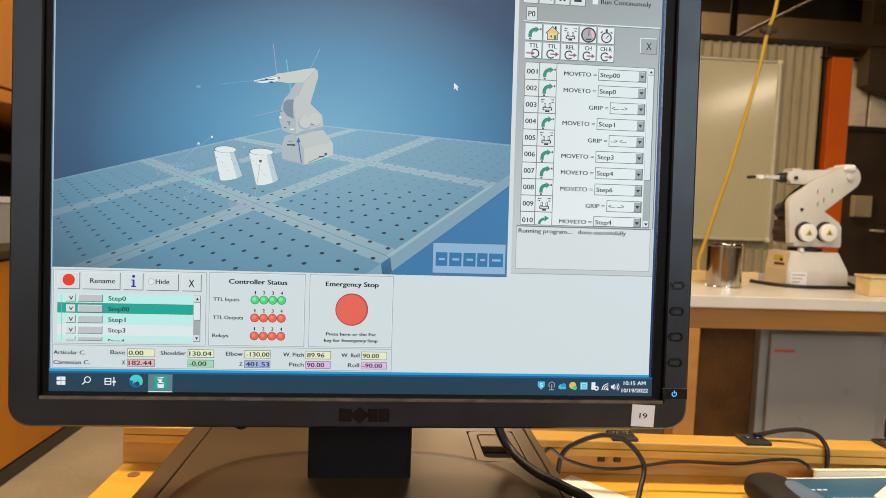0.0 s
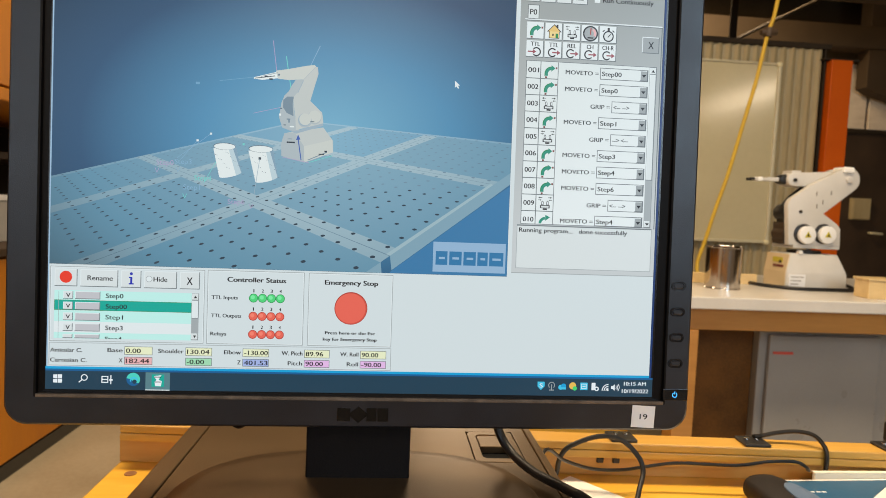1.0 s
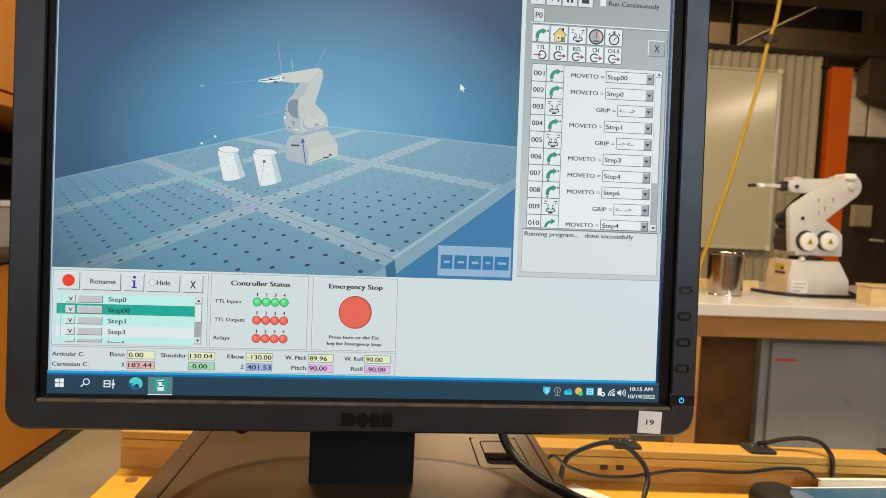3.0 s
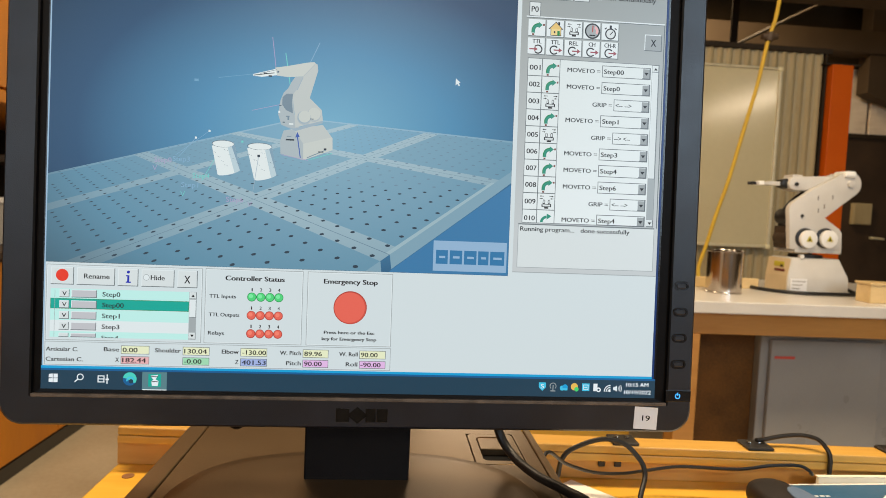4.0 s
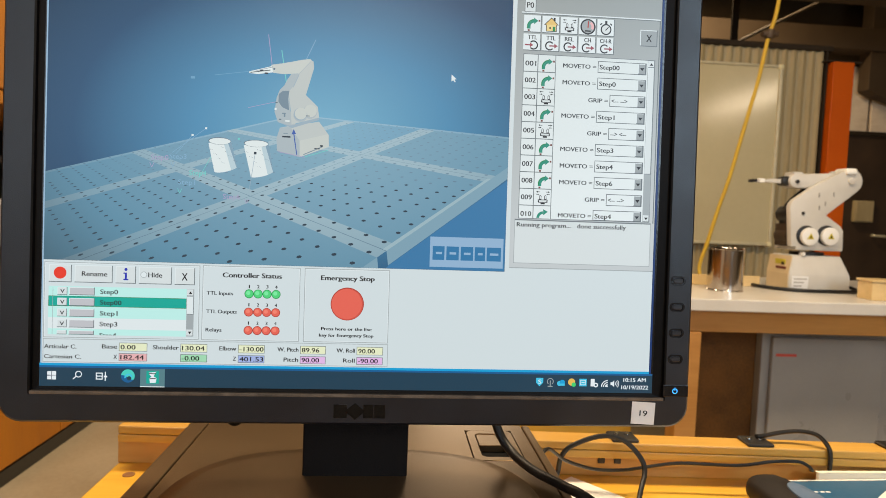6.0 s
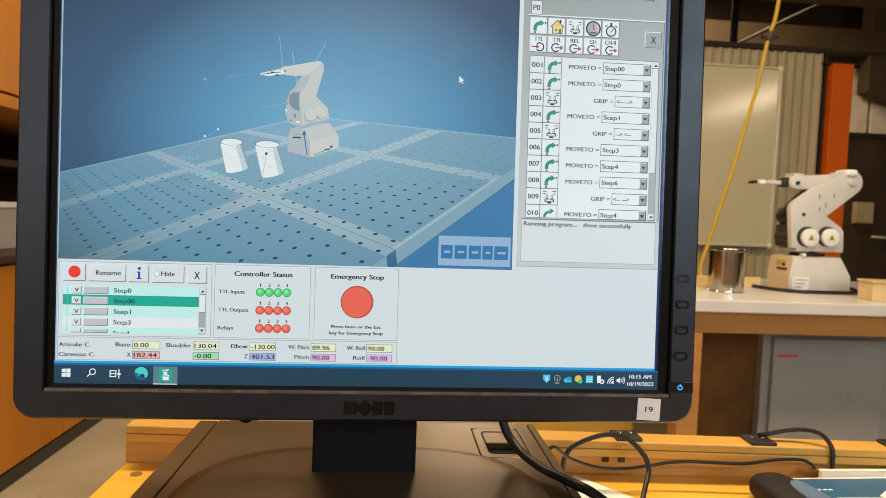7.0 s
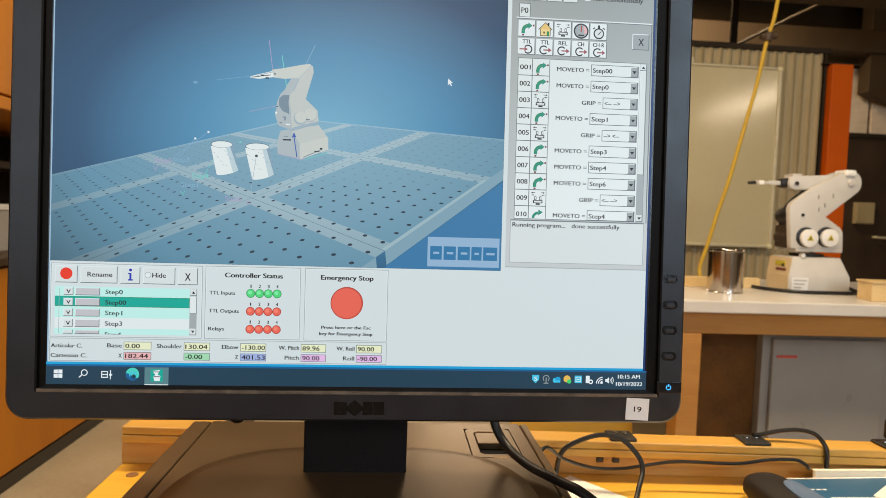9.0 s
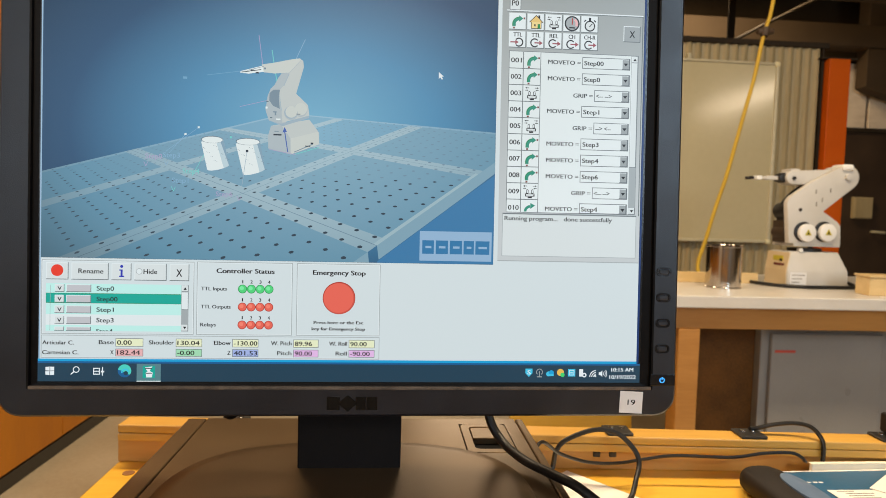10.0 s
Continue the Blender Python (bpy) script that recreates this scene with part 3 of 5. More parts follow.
    bm = tube(bmesh.new(), [(1.70, 2.28, 0.83), (1.735, 2.27, 0.822), (1.745, 2.22, 0.810), (1.70, 2.178, 0.810), (1.60, 2.168, 0.810), (1.50, 2.172, 0.810), (1.425, 2.23, 0.810), (1.40, 2.32, 0.810), (1.43, 2.38, 0.810)], 0.0066, 8)
    part("power_cable", bm, "cable_rubber", t, "black cable lying round the base", smooth=True)
    part("plug", bx(1.697, 1.735, 2.262, 2.292, 0.813, 0.838, 0.004), "robot_cream", t, "cream plug")


def left_cabinets():
    t = thing("base_cabinet", (-1.65, 2.4, 0), "orange-brown wooden base cabinet with a dark worktop and black plinth", "cabinet")
    part("plinth", bx(-1.95, -1.345, 0.6, 3.9, 0.0, 0.055), "black_plastic", t, "black plinth")
    part("carcass", bx(-1.95, -1.37, 0.6, 3.9, 0.055, 0.81), "cabinet_wood", t)
    for y0 in (0.62, 1.17, 1.72, 2.27, 2.722, 3.27):
        part("door", bx(-1.37, -1.345, y0, y0 + (0.446 if y0 == 2.27 else 0.54), 0.062, 0.80, 0.003), "cabinet_wood", t)
    part("worktop", bx(-1.97, -1.33, 0.58, 3.92, 0.81, 0.84, 0.004), "dark_board", t, "dark brown worktop")
    part("splashback", bx(-1.985, -1.97, 0.58, 3.92, 0.84, 1.36), "beam_dark", t, "dark back board")
    t = thing("wall_cabinet", (-1.65, 2.4, 1.36), "orange-brown wooden wall cabinet over the worktop", "cabinet")
    part("carcass", bx(-1.985, -1.39, 0.6, 3.9, 1.40, 2.3), "cabinet_wood", t)
    for y0 in (0.62, 1.17, 1.72, 2.27, 2.82, 3.37):
        part("door", bx(-1.39, -1.365, y0, y0 + 0.545, 1.41, 2.3, 0.003), "cabinet_wood", t)
    part("light_rail", bx(-1.985, -1.36, 0.6, 3.9, 1.355, 1.40, 0.004), "cabinet_wood", t)
    solid("shelf_board", bx(-1.97, -1.62, 0.6, 3.9, 1.17, 1.20, 0.003), "dark_board", "dark shelf board under the wall cabinet", "shelf")
    t = thing("white_box", (-1.6, 2.75, 0.84), "low grey-white card box standing on the dark worktop", "box")
    part("body", bx(-1.78, -1.50, 2.45, 2.85, 0.84, 1.00, 0.003), "grey_card", t)
    part("lid", bx(-1.785, -1.495, 2.445, 2.855, 1.00, 1.022, 0.003), "label_white", t)


# ---- the desk ----
RAIL = -2.85


def desk():
    t = thing("desk", (0.3, 0.35, 0), "varnished yellow plywood desk with a raised wooden rail along its back", "desk")
    part("desktop", bx(-0.291, 1.15, 0.02, 0.748, 0.722, 0.75, 0.003), "desk_ply", t, "glossy yellow plywood top")
    for x in (-0.25, 1.05):
        for y in (0.08, 0.64):
            part("leg", bx(x, x + 0.06, y, y + 0.06, 0.0, 0.722, 0.003), "table_wood", t)
    part("screw_hole", cy((-0.266, 0.686, 0.7485), (-0.266, 0.686, 0.7507), 0.0062, n=20), "plug_wood", t, "brown plugged screw hole")

    def rail(name, x0, x1, d0, d1, z0, z1, mat, bev):
        # a board along the back edge, turned a little
        bm = bmesh.new()
        box(bm, x0, x1, d0, d1, z0, z1, bev)
        for v in bm.verts:
            if v.co.z > 0.76:
                v.co.z += 0.0065 * (0.25 - v.co.x)
        bmesh.ops.transform(bm, matrix=pose(0, 0.6859, 0, 0, 0, RAIL), verts=bm.verts)
        return part(name, bm, mat, t)

    rail("rail_riser", -0.292, 1.15, 0.018, 0.030, 0.75, 0.7770, "rail_end", 0.001)
    rail("rail_board", -0.284, 1.15, 0.0, 0.031, 0.7770, 0.7856, "rail_ply", 0.0012)
    rail("rail_board", -0.284, 1.15, 0.0005, 0.031, 0.7860, 0.795, "rail_ply", 0.0015)


def on_rail(x, d):
    v = pose(0, 0.6859, 0, 0, 0, RAIL) @ Vector((x, d, 0))
    return v.x, v.y


def sockets():
    for x in (-0.175, 0.260, 0.414, 0.578):
        cx, cy_ = on_rail(x + 0.013, 0.016)
        dz = 0.0065 * (0.25 - x)
        t = thing("socket_plate", (cx, cy_, 0.795 + dz), "small black socket plate screwed to the wooden rail", "socket", "sockets on the rail")
        part("plate", bx(cx - 0.015, cx + 0.015, cy_ - 0.014, cy_ + 0.014, 0.795 + dz, 0.7985 + dz, 0.001, 1, RAIL), "black_plastic", t)
        for dx in (-0.006, 0.006):
            part("screw", cy((cx + dx, cy_ + 0.003, 0.7984 + dz), (cx + dx, cy_ + 0.003, 0.8000 + dz), 0.0030, n=14, bevel=0.0006), "screw_metal", t, "bright screw head", smooth=True)
    cx, cy_ = on_rail(0.598, 0.017)
    t = thing("power_plug", (cx, cy_, 0.7985), "black plug with a ribbed neck standing in a socket plate", "plug")
    part("body", bx(cx - 0.010, cx + 0.014, cy_ - 0.010, cy_ + 0.010, 0.7985, 0.822, 0.003), "black_plastic", t)
    bm = bmesh.new()
    for i in range(4):
        cyl(bm, (cx + 0.003, cy_, 0.822 + 0.006 * i), (cx + 0.003, cy_, 0.8275 + 0.006 * i), 0.0075 - 0.0010 * i, n=14)
    part("neck", bm, "black_plastic", t)
    cx, cy_ = on_rail(0.30, 0.023)
    t = thing("port_strip", (0.26, 0.690, 0.765), "two small dark ports set in the rail's riser", "ports")
    for x in (0.251, 0.2695):
        px, py = on_rail(x, 0.0168)
        part("port", bx(px - 0.004, px + 0.004, py - 0.0012, py + 0.002, 0.7650, 0.7715, 0.0008, 1, RAIL), "black_plastic", t)


def computer():
    t = thing("desktop_computer", (-0.012, 0.375, 0.75), "flat dark grey desktop computer lying under the monitor", "computer")
    x0, x1, y0, y1, z1 = -0.160, 0.131, 0.205, 0.546, 0.857
    part("chassis", bx(x0 + 0.012, x1 - 0.012, y0 + 0.01, y1, 0.757, z1 - 0.025, 0.002), "black_plastic", t)
    part("side_rail", bx(x0, x0 + 0.0152, y0, y1, 0.757, z1, 0.0012), "case_paint", t)
    part("side_rail", bx(x1 - 0.0065, x1, y0, y1, 0.757, z1, 0.0012), "case_paint", t)
    # cover with an opening for the release latch
    lx0, lx1, ly0, ly1 = 0.0722, 0.1125, 0.466, 0.532
    a0, a1 = x0 + 0.0165, x1 - 0.0078

    def ring(u0, v0, u1, v1, z):
        return [(u0, v0, z), (u1, v0, z), (u1, v1, z), (u0, v1, z)]

    part("cover", loft(bmesh.new(), [ring(a0, y0, a1, y1, z1 - 0.0034), ring(a0, y0, a1, y1, z1), ring(lx0, ly0, lx1, ly1, z1), ring(lx0, ly0, lx1, ly1, z1 - 0.0034)]), "case_paint", t)
    f = part("latch_frame", loft(bmesh.new(), [[(p[0], p[2], z1 + q) for p in rrect(lx0 + i, ly0 + i, lx1 - i, ly1 - i, 0.005, 0)] for i, q in ((0.0009, -0.0062), (0.0009, 0.0001), (0.0012, 0.0003), (0.0074, 0.0003), (0.0077, -0.0001), (0.0077, -0.0062))]), "case_paint", t)
    part("latch", bx(lx0 + 0.0086, lx1 - 0.0080, 0.499, ly1 - 0.0080, z1 - 0.0060, z1 - 0.0003, 0.0005, 1), "case_paint", f)
    # black filler under the opening; the recess's shade is put into its colour
    part("recess_shade", bx(lx0 - 0.004, lx1 + 0.004, ly0 - 0.004, ly1 + 0.004, z1 - 0.0110, z1 - 0.0062), "dark_ink", f, "black plate for the shade inside the finger recess")
    part("front_panel", bx(x0 + 0.002, x1 - 0.002, y0 - 0.022, y0, 0.757, z1 - 0.001, 0.006), "black_plastic", t)
    for x in (x0 + 0.03, x1 - 0.03):
        for y in (y0 + 0.03, y1 - 0.03):
            part("rubber_foot", cy((x, y, 0.75), (x, y, 0.7575), 0.009, n=14), "black_plastic", t)


HEAD = pose(-0.20255, 0.39301, 0.93033, -2.446, -0.344, -0.263)
MM = 0.001


def monitor():
    t = thing("monitor", (-0.014, 0.445, 0.857), "black desktop monitor, switched on, standing on a computer", "monitor")
    o = (-23.6, -21.9, 401.2, 323.0)

    def loop(i, r, y, box_=o):
        return rrect((box_[0] + i) * MM, (box_[1] + i) * MM, (box_[2] - i) * MM, (box_[3] - i) * MM, r * MM, y * MM)

    inner = (-5.6, -4.4, 385.0, 305.5)
    edge = (-0.5, -0.4, 377.4, 301.5)
    loops = [loop(3, 12, 30), loop(0, 14, 24), loop(0, 14, 1.0), loop(0.5, 13.6, -0.6), loop(1.8, 13, -1.8), rrect(inner[0] * MM, inner[1] * MM, inner[2] * MM, inner[3] * MM, 1.0 * MM, -2.2 * MM)]
    bz = part("bezel", loft(bmesh.new(), loops), "bezel_plastic", t, m=HEAD, smooth=True)
    lips = [rrect(inner[0] * MM, inner[1] * MM, inner[2] * MM, inner[3] * MM, 1.0 * MM, -2.2 * MM),
            rrect((inner[0] + 1.2) * MM, (inner[1] + 1.0) * MM, (inner[2] - 1.2) * MM, (inner[3] - 1.0) * MM, 0.8 * MM, -1.9 * MM),
            rrect((inner[0] + 1.5) * MM, (inner[1] + 1.4) * MM, (inner[2] - 1.5) * MM, (inner[3] - 1.4) * MM, 0.8 * MM, 0.2 * MM),
            rrect(edge[0] * MM, edge[1] * MM, edge[2] * MM, edge[3] * MM, 0.4 * MM, 0.7 * MM)]
    part("inner_lip", loft(bmesh.new(), lips), "lip_plastic", bz, "shiny dark inner lip", HEAD)
    bm = bmesh.new()
    box(bm, -4.6 * MM, 384.0 * MM, -2.35 * MM, 0.3 * MM, -4.5 * MM, -2.3 * MM, 0.0004)
    part("lower_lip", bm, "dusty_lip", bz, "dusty brown lower lip", HEAD)
    part("back_shell", loft(bmesh.new(), [loop(3, 12, 30), loop(8, 14, 42), loop(70, 20, 58)], False, True), "stand_plastic", t, m=HEAD, smooth=True)
    bm = bmesh.new()
    box(bm, edge[0] * MM, edge[2] * MM, 0.0004, 0.002, edge[1] * MM, edge[3] * MM)
    scr = part("screen", bm, "black_gloss", t, "lit display showing a robot simulation program", m=HEAD)
    # keys on the right side of the frame
    for v in (73.0, 56.2, 39.5, 22.7):
        bm = loft(bmesh.new(), [[(390.8 * MM + p[0], y * MM, v * MM + p[2]) for p in rrect(-hw * MM, -hh * MM, hw * MM, hh * MM, hh * 0.95 * MM, 0)] for hw, hh, y in ((4.9, 2.9, -1.6), (4.9, 2.9, -2.5), (3.7, 1.9, -2.5), (3.6, 1.8, -1.9))], False, True)
        part("menu_key", bm, "black_gloss", bz, "", HEAD)
        bm = loft(bmesh.new(), [[(390.8 * MM + p[0], y * MM, v * MM + p[2]) for p in rrect(-hw * MM, -hh * MM, hw * MM, hh * MM, hh * 0.95 * MM, 0)] for hw, hh, y in ((3.2, 1.6, -1.7), (3.2, 1.6, -2.5), (2.8, 1.2, -2.8))], False, True)
        part("key_cap", bm, "bezel_plastic", bz, "", HEAD)
    bm = bmesh.new()
    box(bm, 383.4 * MM, 400.0 * MM, -2.5 * MM, -1.7 * MM, -1.4 * MM, 5.9 * MM, 0.0003)
    pk = part("power_key", bm, "black_gloss", bz, "glossy black power key", HEAD)
    bm = bmesh.new()
    for i in range(14):
        a0, a1 = radians(120 + 300 * i / 14), radians(120 + 300 * (i + 1) / 14)
        bm.faces.new([bm.verts.new((391.2 * MM + r * MM * math.cos(a), -2.53 * MM, 2.2 * MM + r * MM * math.sin(a))) for r, a in ((1.25, a0), (1.25, a1), (1.75, a1), (1.75, a0))])
    box(bm, 390.9 * MM, 391.5 * MM, -2.54 * MM, -2.52 * MM, 2.6 * MM, 4.4 * MM)
    part("power_light", bm, glow("power", (60, 170, 255), power=2.0), bz, "lit blue power symbol", HEAD)
    # maker's badge as plain raised outlines round sunk fields
    def rim(bm, pts, w):
        cu, cv = sum(p[0] for p in pts) / len(pts), sum(p[1] for p in pts) / len(pts)
        ins = [(cu + (p[0] - cu) * w, cv + (p[1] - cv) * w) for p in pts]
        loft(bm, [[(u * MM, y * MM, v * MM) for u, v in q] for q, y in ((pts, -2.0), (pts, -2.75), (ins, -2.75), (ins, -2.25))], False, True)

    bm = bmesh.new()
    for u, w in ((174.9, 8.0), (193.0, 6.0), (199.8, 6.6)):
        rim(bm, [(u, -17.0), (u + w, -17.0), (u + w, -8.8), (u, -8.8)], 0.80)
    rim(bm, [(181.6, -12.9), (187.9, -18.0), (194.2, -12.9), (187.9, -7.8)], 0.84)
    part("badge", bm, "badge_gloss", bz, "raised glossy black maker's badge", HEAD)
    # stock sticker
    bm = bmesh.new()
    box(bm, 363.2 * MM, 378.4 * MM, -2.40 * MM, -2.0 * MM, -19.4 * MM, -5.2 * MM)
    bmesh.ops.rotate(bm, verts=bm.verts, cent=(0.372, 0, -0.0123), matrix=Matrix.Rotation(radians(2.8), 3, "Y"))
    part("sticker", bm, "label_white", bz, "white square sticker numbered 19", HEAD)
    pts, faces = text_mesh("19")
    lo = min(p.x for p in pts)
    k = 5.0 / (max(p.x for p in pts) - lo)
    bm = bmesh.new()
    for du in (0.0, 0.15):
        vs = [bm.verts.new(((368.4 + du + (p.x - lo) * k) * MM, (-2.46 - du / 10) * MM, -14.0 * MM + p.y * 5.0 * MM)) for p in pts]
        for f in faces:
            bm.faces.new([vs[i] for i in f])
    bmesh.ops.rotate(bm, verts=bm.verts, cent=(0.372, 0, -0.0123), matrix=Matrix.Rotation(radians(2.8), 3, "Y"))
    part("sticker_number", bm, "dark_ink", bz, "", HEAD)
    # stand
    part("neck", bx(-0.0505, 0.0203, 0.4255, 0.462, 0.8605, 0.99, 0.0015), "stand_plastic", t, "flat black stand neck")
    part("hinge", bx(-0.060, 0.031, 0.440, 0.500, 0.94, 1.06, 0.006), "stand_plastic", t)
    # base plate: a shallow dome with a round-cornered outline
    bm = bmesh.new()
    loops = []
    for i, z in ((0, 0.8572), (0, 0.8592), (0.0015, 0.8602), (0.012, 0.8610), (0.045, 0.8622)):
        pts = []
        for k in range(64):
            a = 2 * math.pi * k / 64
            ca, sa = math.cos(a), math.sin(a)
            rx, ry = 0.121 - i, 0.094 - i
            pts.append((-0.014 + rx * math.copysign(abs(ca) ** 0.72, ca), 0.388 + ry * math.copysign(abs(sa) ** 0.80, sa), z))
        loops.append(pts)
    part("base_plate", loft(bm, loops, True, True), "base_plastic", t, "dark brown-grey domed stand base", smooth=True)
    for x in (-0.062,):
        bm = bmesh.new()
        bmesh.ops.create_uvsphere(bm, u_segments=14, v_segments=8, radius=0.006, matrix=Matrix.Translation((x - 0.030, 0.412, 0.9068)))
        part("knob", bm, "stand_plastic", t, smooth=True)
    return t, scr


def cables():
    bm = tube(bmesh.new(), [(0.080, 0.475, 0.95), (0.085, 0.472, 0.91), (0.089, 0.47, 0.883), (0.098, 0.46, 0.868), (0.110, 0.436, 0.863), (0.126, 0.41, 0.8625), (0.139, 0.39, 0.861), (0.17, 0.365, 0.84), (0.21, 0.34, 0.80), (0.25, 0.31, 0.756)], 0.0034, 12)
    solid("video_cable", bm, "cable_rubber", "thick black video cable hanging from the monitor over the computer", "cable", smooth=True)
    bm = tube(bmesh.new(), [(0.14, 0.57, 0.753), (0.17, 0.63, 0.7535), (0.190, 0.655, 0.765), (0.194, 0.655, 0.785), (0.205, 0.655, 0.798), (0.234, 0.652, 0.810), (0.258, 0.648, 0.808), (0.275, 0.642, 0.793), (0.279, 0.635, 0.780), (0.271, 0.622, 0.767), (0.258, 0.605, 0.7535), (0.225, 0.575, 0.7535)], 0.0027, 10)
    solid("looped_cable", bm, "cable_rubber", "black cable standing in a loop on the desk", "cable", smooth=True)
    bm = tube(bmesh.new(), [(0.140, 0.55, 0.81), (0.158, 0.58, 0.823), (0.186, 0.61, 0.800), (0.224, 0.635, 0.781), (0.260, 0.645, 0.776), (0.287, 0.650, 0.7775), (0.325, 0.650, 0.782), (0.386, 0.645, 0.782), (0.425, 0.645, 0.7865), (0.453, 0.642, 0.788), (0.464, 0.640, 0.784), (0.472, 0.644, 0.7775), (0.476, 0.652, 0.7750)], 0.0018, 8)
    solid("thin_cable", bm, "cable_rubber", "thin black cable running along the wooden rail", "cable", smooth=True)
    bm = tube(bmesh.new(), [(0.430, 0.684, 0.8005), (0.440, 0.684, 0.8015), (0.460, 0.684, 0.8055), (0.482, 0.681, 0.8080), (0.496, 0.672, 0.8065), (0.502, 0.662, 0.797), (0.503, 0.6585, 0.787), (0.503, 0.6585, 0.776), (0.503, 0.6585, 0.754)], 0.0024, 10, 1.5)
    solid("flat_cable", bm, "cable_rubber", "flat twin black cable bending over the wooden rail", "cable", smooth=True)


def desk_clutter():
    bm = bx(0.216, 0.496, 0.486, 0.686, 0.7503, 0.7510)
    bmesh.ops.rotate(bm, verts=bm.verts, cent=(0.216, 0.686, 0.75), matrix=Matrix.Rotation(radians(-50.7), 3, "Z"))
    solid("paper_sheet", bm, "white_paper", "sheet of white paper lying on the desk", "paper")
    # notebook
    t = thing("notebook", (0.57, 0.535, 0.75), "teal-covered notebook with white pages lying on the desk", "notebook")
    r = 2.0
    part("pages", bx(0.438, 0.69, 0.434, 0.6490, 0.7535, 0.7665, 0.0008, 1, r), "white_paper", t, "white pages")
    cv = part("front_cover", bx(0.436, 0.692, 0.430, 0.6430, 0.7666, 0.7676, 0.0003, 1, r), "teal_cover", t, "glossy teal cover")
    part("back_cover", bx(0.436, 0.692, 0.430, 0.649, 0.7505, 0.7534, 0.0003, 1, r), "teal_cover", t)
    for i, w in enumerate((0.0055, 0.0035, 0.0045, 0.0045)):
        part("title_bar", bx(0.447 + 0.0062 * i, 0.447 + 0.0062 * i + w, 0.6110, 0.6133, 0.7676, 0.7680, 0, 1, r), "label_white", cv, "white maker's mark as plain bars")
    t = thing("printed_card", (0.52, 0.55, 0.7680), "white printed card lying on the teal notebook", "card")
    part("card", bx(0.460, 0.59, 0.498, 0.592, 0.7681, 0.7687, 0.0002, 1), "white_paper", t)
    for i, (x, w) in enumerate(((0.468, 0.018), (0.474, 0.030), (0.474, 0.026), (0.474, 0.030))):
        part("print_line", bx(x, x + w, 0.5875 - 0.005 * i, 0.5888 - 0.005 * i, 0.7687, 0.7690), "grey_ink", t)
    bm = bx(0.508, 0.708, 0.394, 0.594, 0.7691, 0.7697)
    bmesh.ops.rotate(bm, verts=bm.verts, cent=(0.508, 0.594, 0.7690), matrix=Matrix.Rotation(radians(36), 3, "Z"))
    solid("loose_sheet", bm, "white_paper", "white sheet lying across the notebook", "paper")
    t = thing("card_box", (0.575, 0.655, 0.75), "cream card box standing between notebook and rail", "box")
    part("body", bx(0.484, 0.66, 0.6508, 0.6555, 0.7505, 0.7718, 0.001, 1, 0.5), "cream_card", t)
    part("lid", bx(0.483, 0.661, 0.6505, 0.6558, 0.7718, 0.7728, 0.0004, 1, 0.5), "cream_card", t)
    # stapler
    t = thing("stapler", (0.41, 0.58, 0.75), "black stapler with a rounded nose and a blue-grey top plate", "stapler")
    bm = bmesh.new()
    loops = []
    d = Vector((0.02, -1.0, 0)).normalized()
    s = Vector((-d.y, d.x, 0))
    p0 = Vector((0.411, 0.640, 0.7505))
    for a, hw, h0, h1 in ((0, 0.008, 0.007, 0.017), (0.002, 0.015, 0.003, 0.023), (0.008, 0.0215, 0.0, 0.0275), (0.018, 0.0245, 0.0, 0.0290), (0.05, 0.0245, 0.0, 0.0290), (0.09, 0.024, 0.0, 0.028), (0.12, 0.021, 0.0, 0.024)):
        c = p0 + d * a
        ring = [c + s * (hw * math.copysign(abs(math.cos(q)) ** 0.75, math.cos(q))) + Vector((0, 0, (h0 + h1) / 2 + (h1 - h0) / 2 * math.copysign(abs(math.sin(q)) ** 0.75, math.sin(q)))) for q in (2 * math.pi * i / 28 for i in range(28))]
        loops.append([tuple(v) for v in ring])
    part("body", loft(bm, loops, True, True), "stapler_black", t, smooth=True)
    bm = bmesh.new()
    loops = []
    for hw, z in ((0.012, 0.0275), (0.012, 0.0302), (0.0105, 0.0310)):
        ring = []
        for i in range(28):
            q = 2 * math.pi * i / 28
            c = p0 + d * (0.072 + 0.036 * math.cos(q)) + s * (hw * math.copysign(abs(math.sin(q)) ** 0.7, math.sin(q)) + 0.009)
            ring.append((c.x, c.y, 0.7505 + z))
        loops.append(ring)
    part("top_plate", loft(bm, loops, True, True), "blue_grey_plastic", t, "blue-grey plastic plate", smooth=True)


back_of_room()
robot_table()
robot()
left_cabinets()
desk()
sockets()
computer()
MONITOR, SCREEN = monitor()
cables()
desk_clutter()


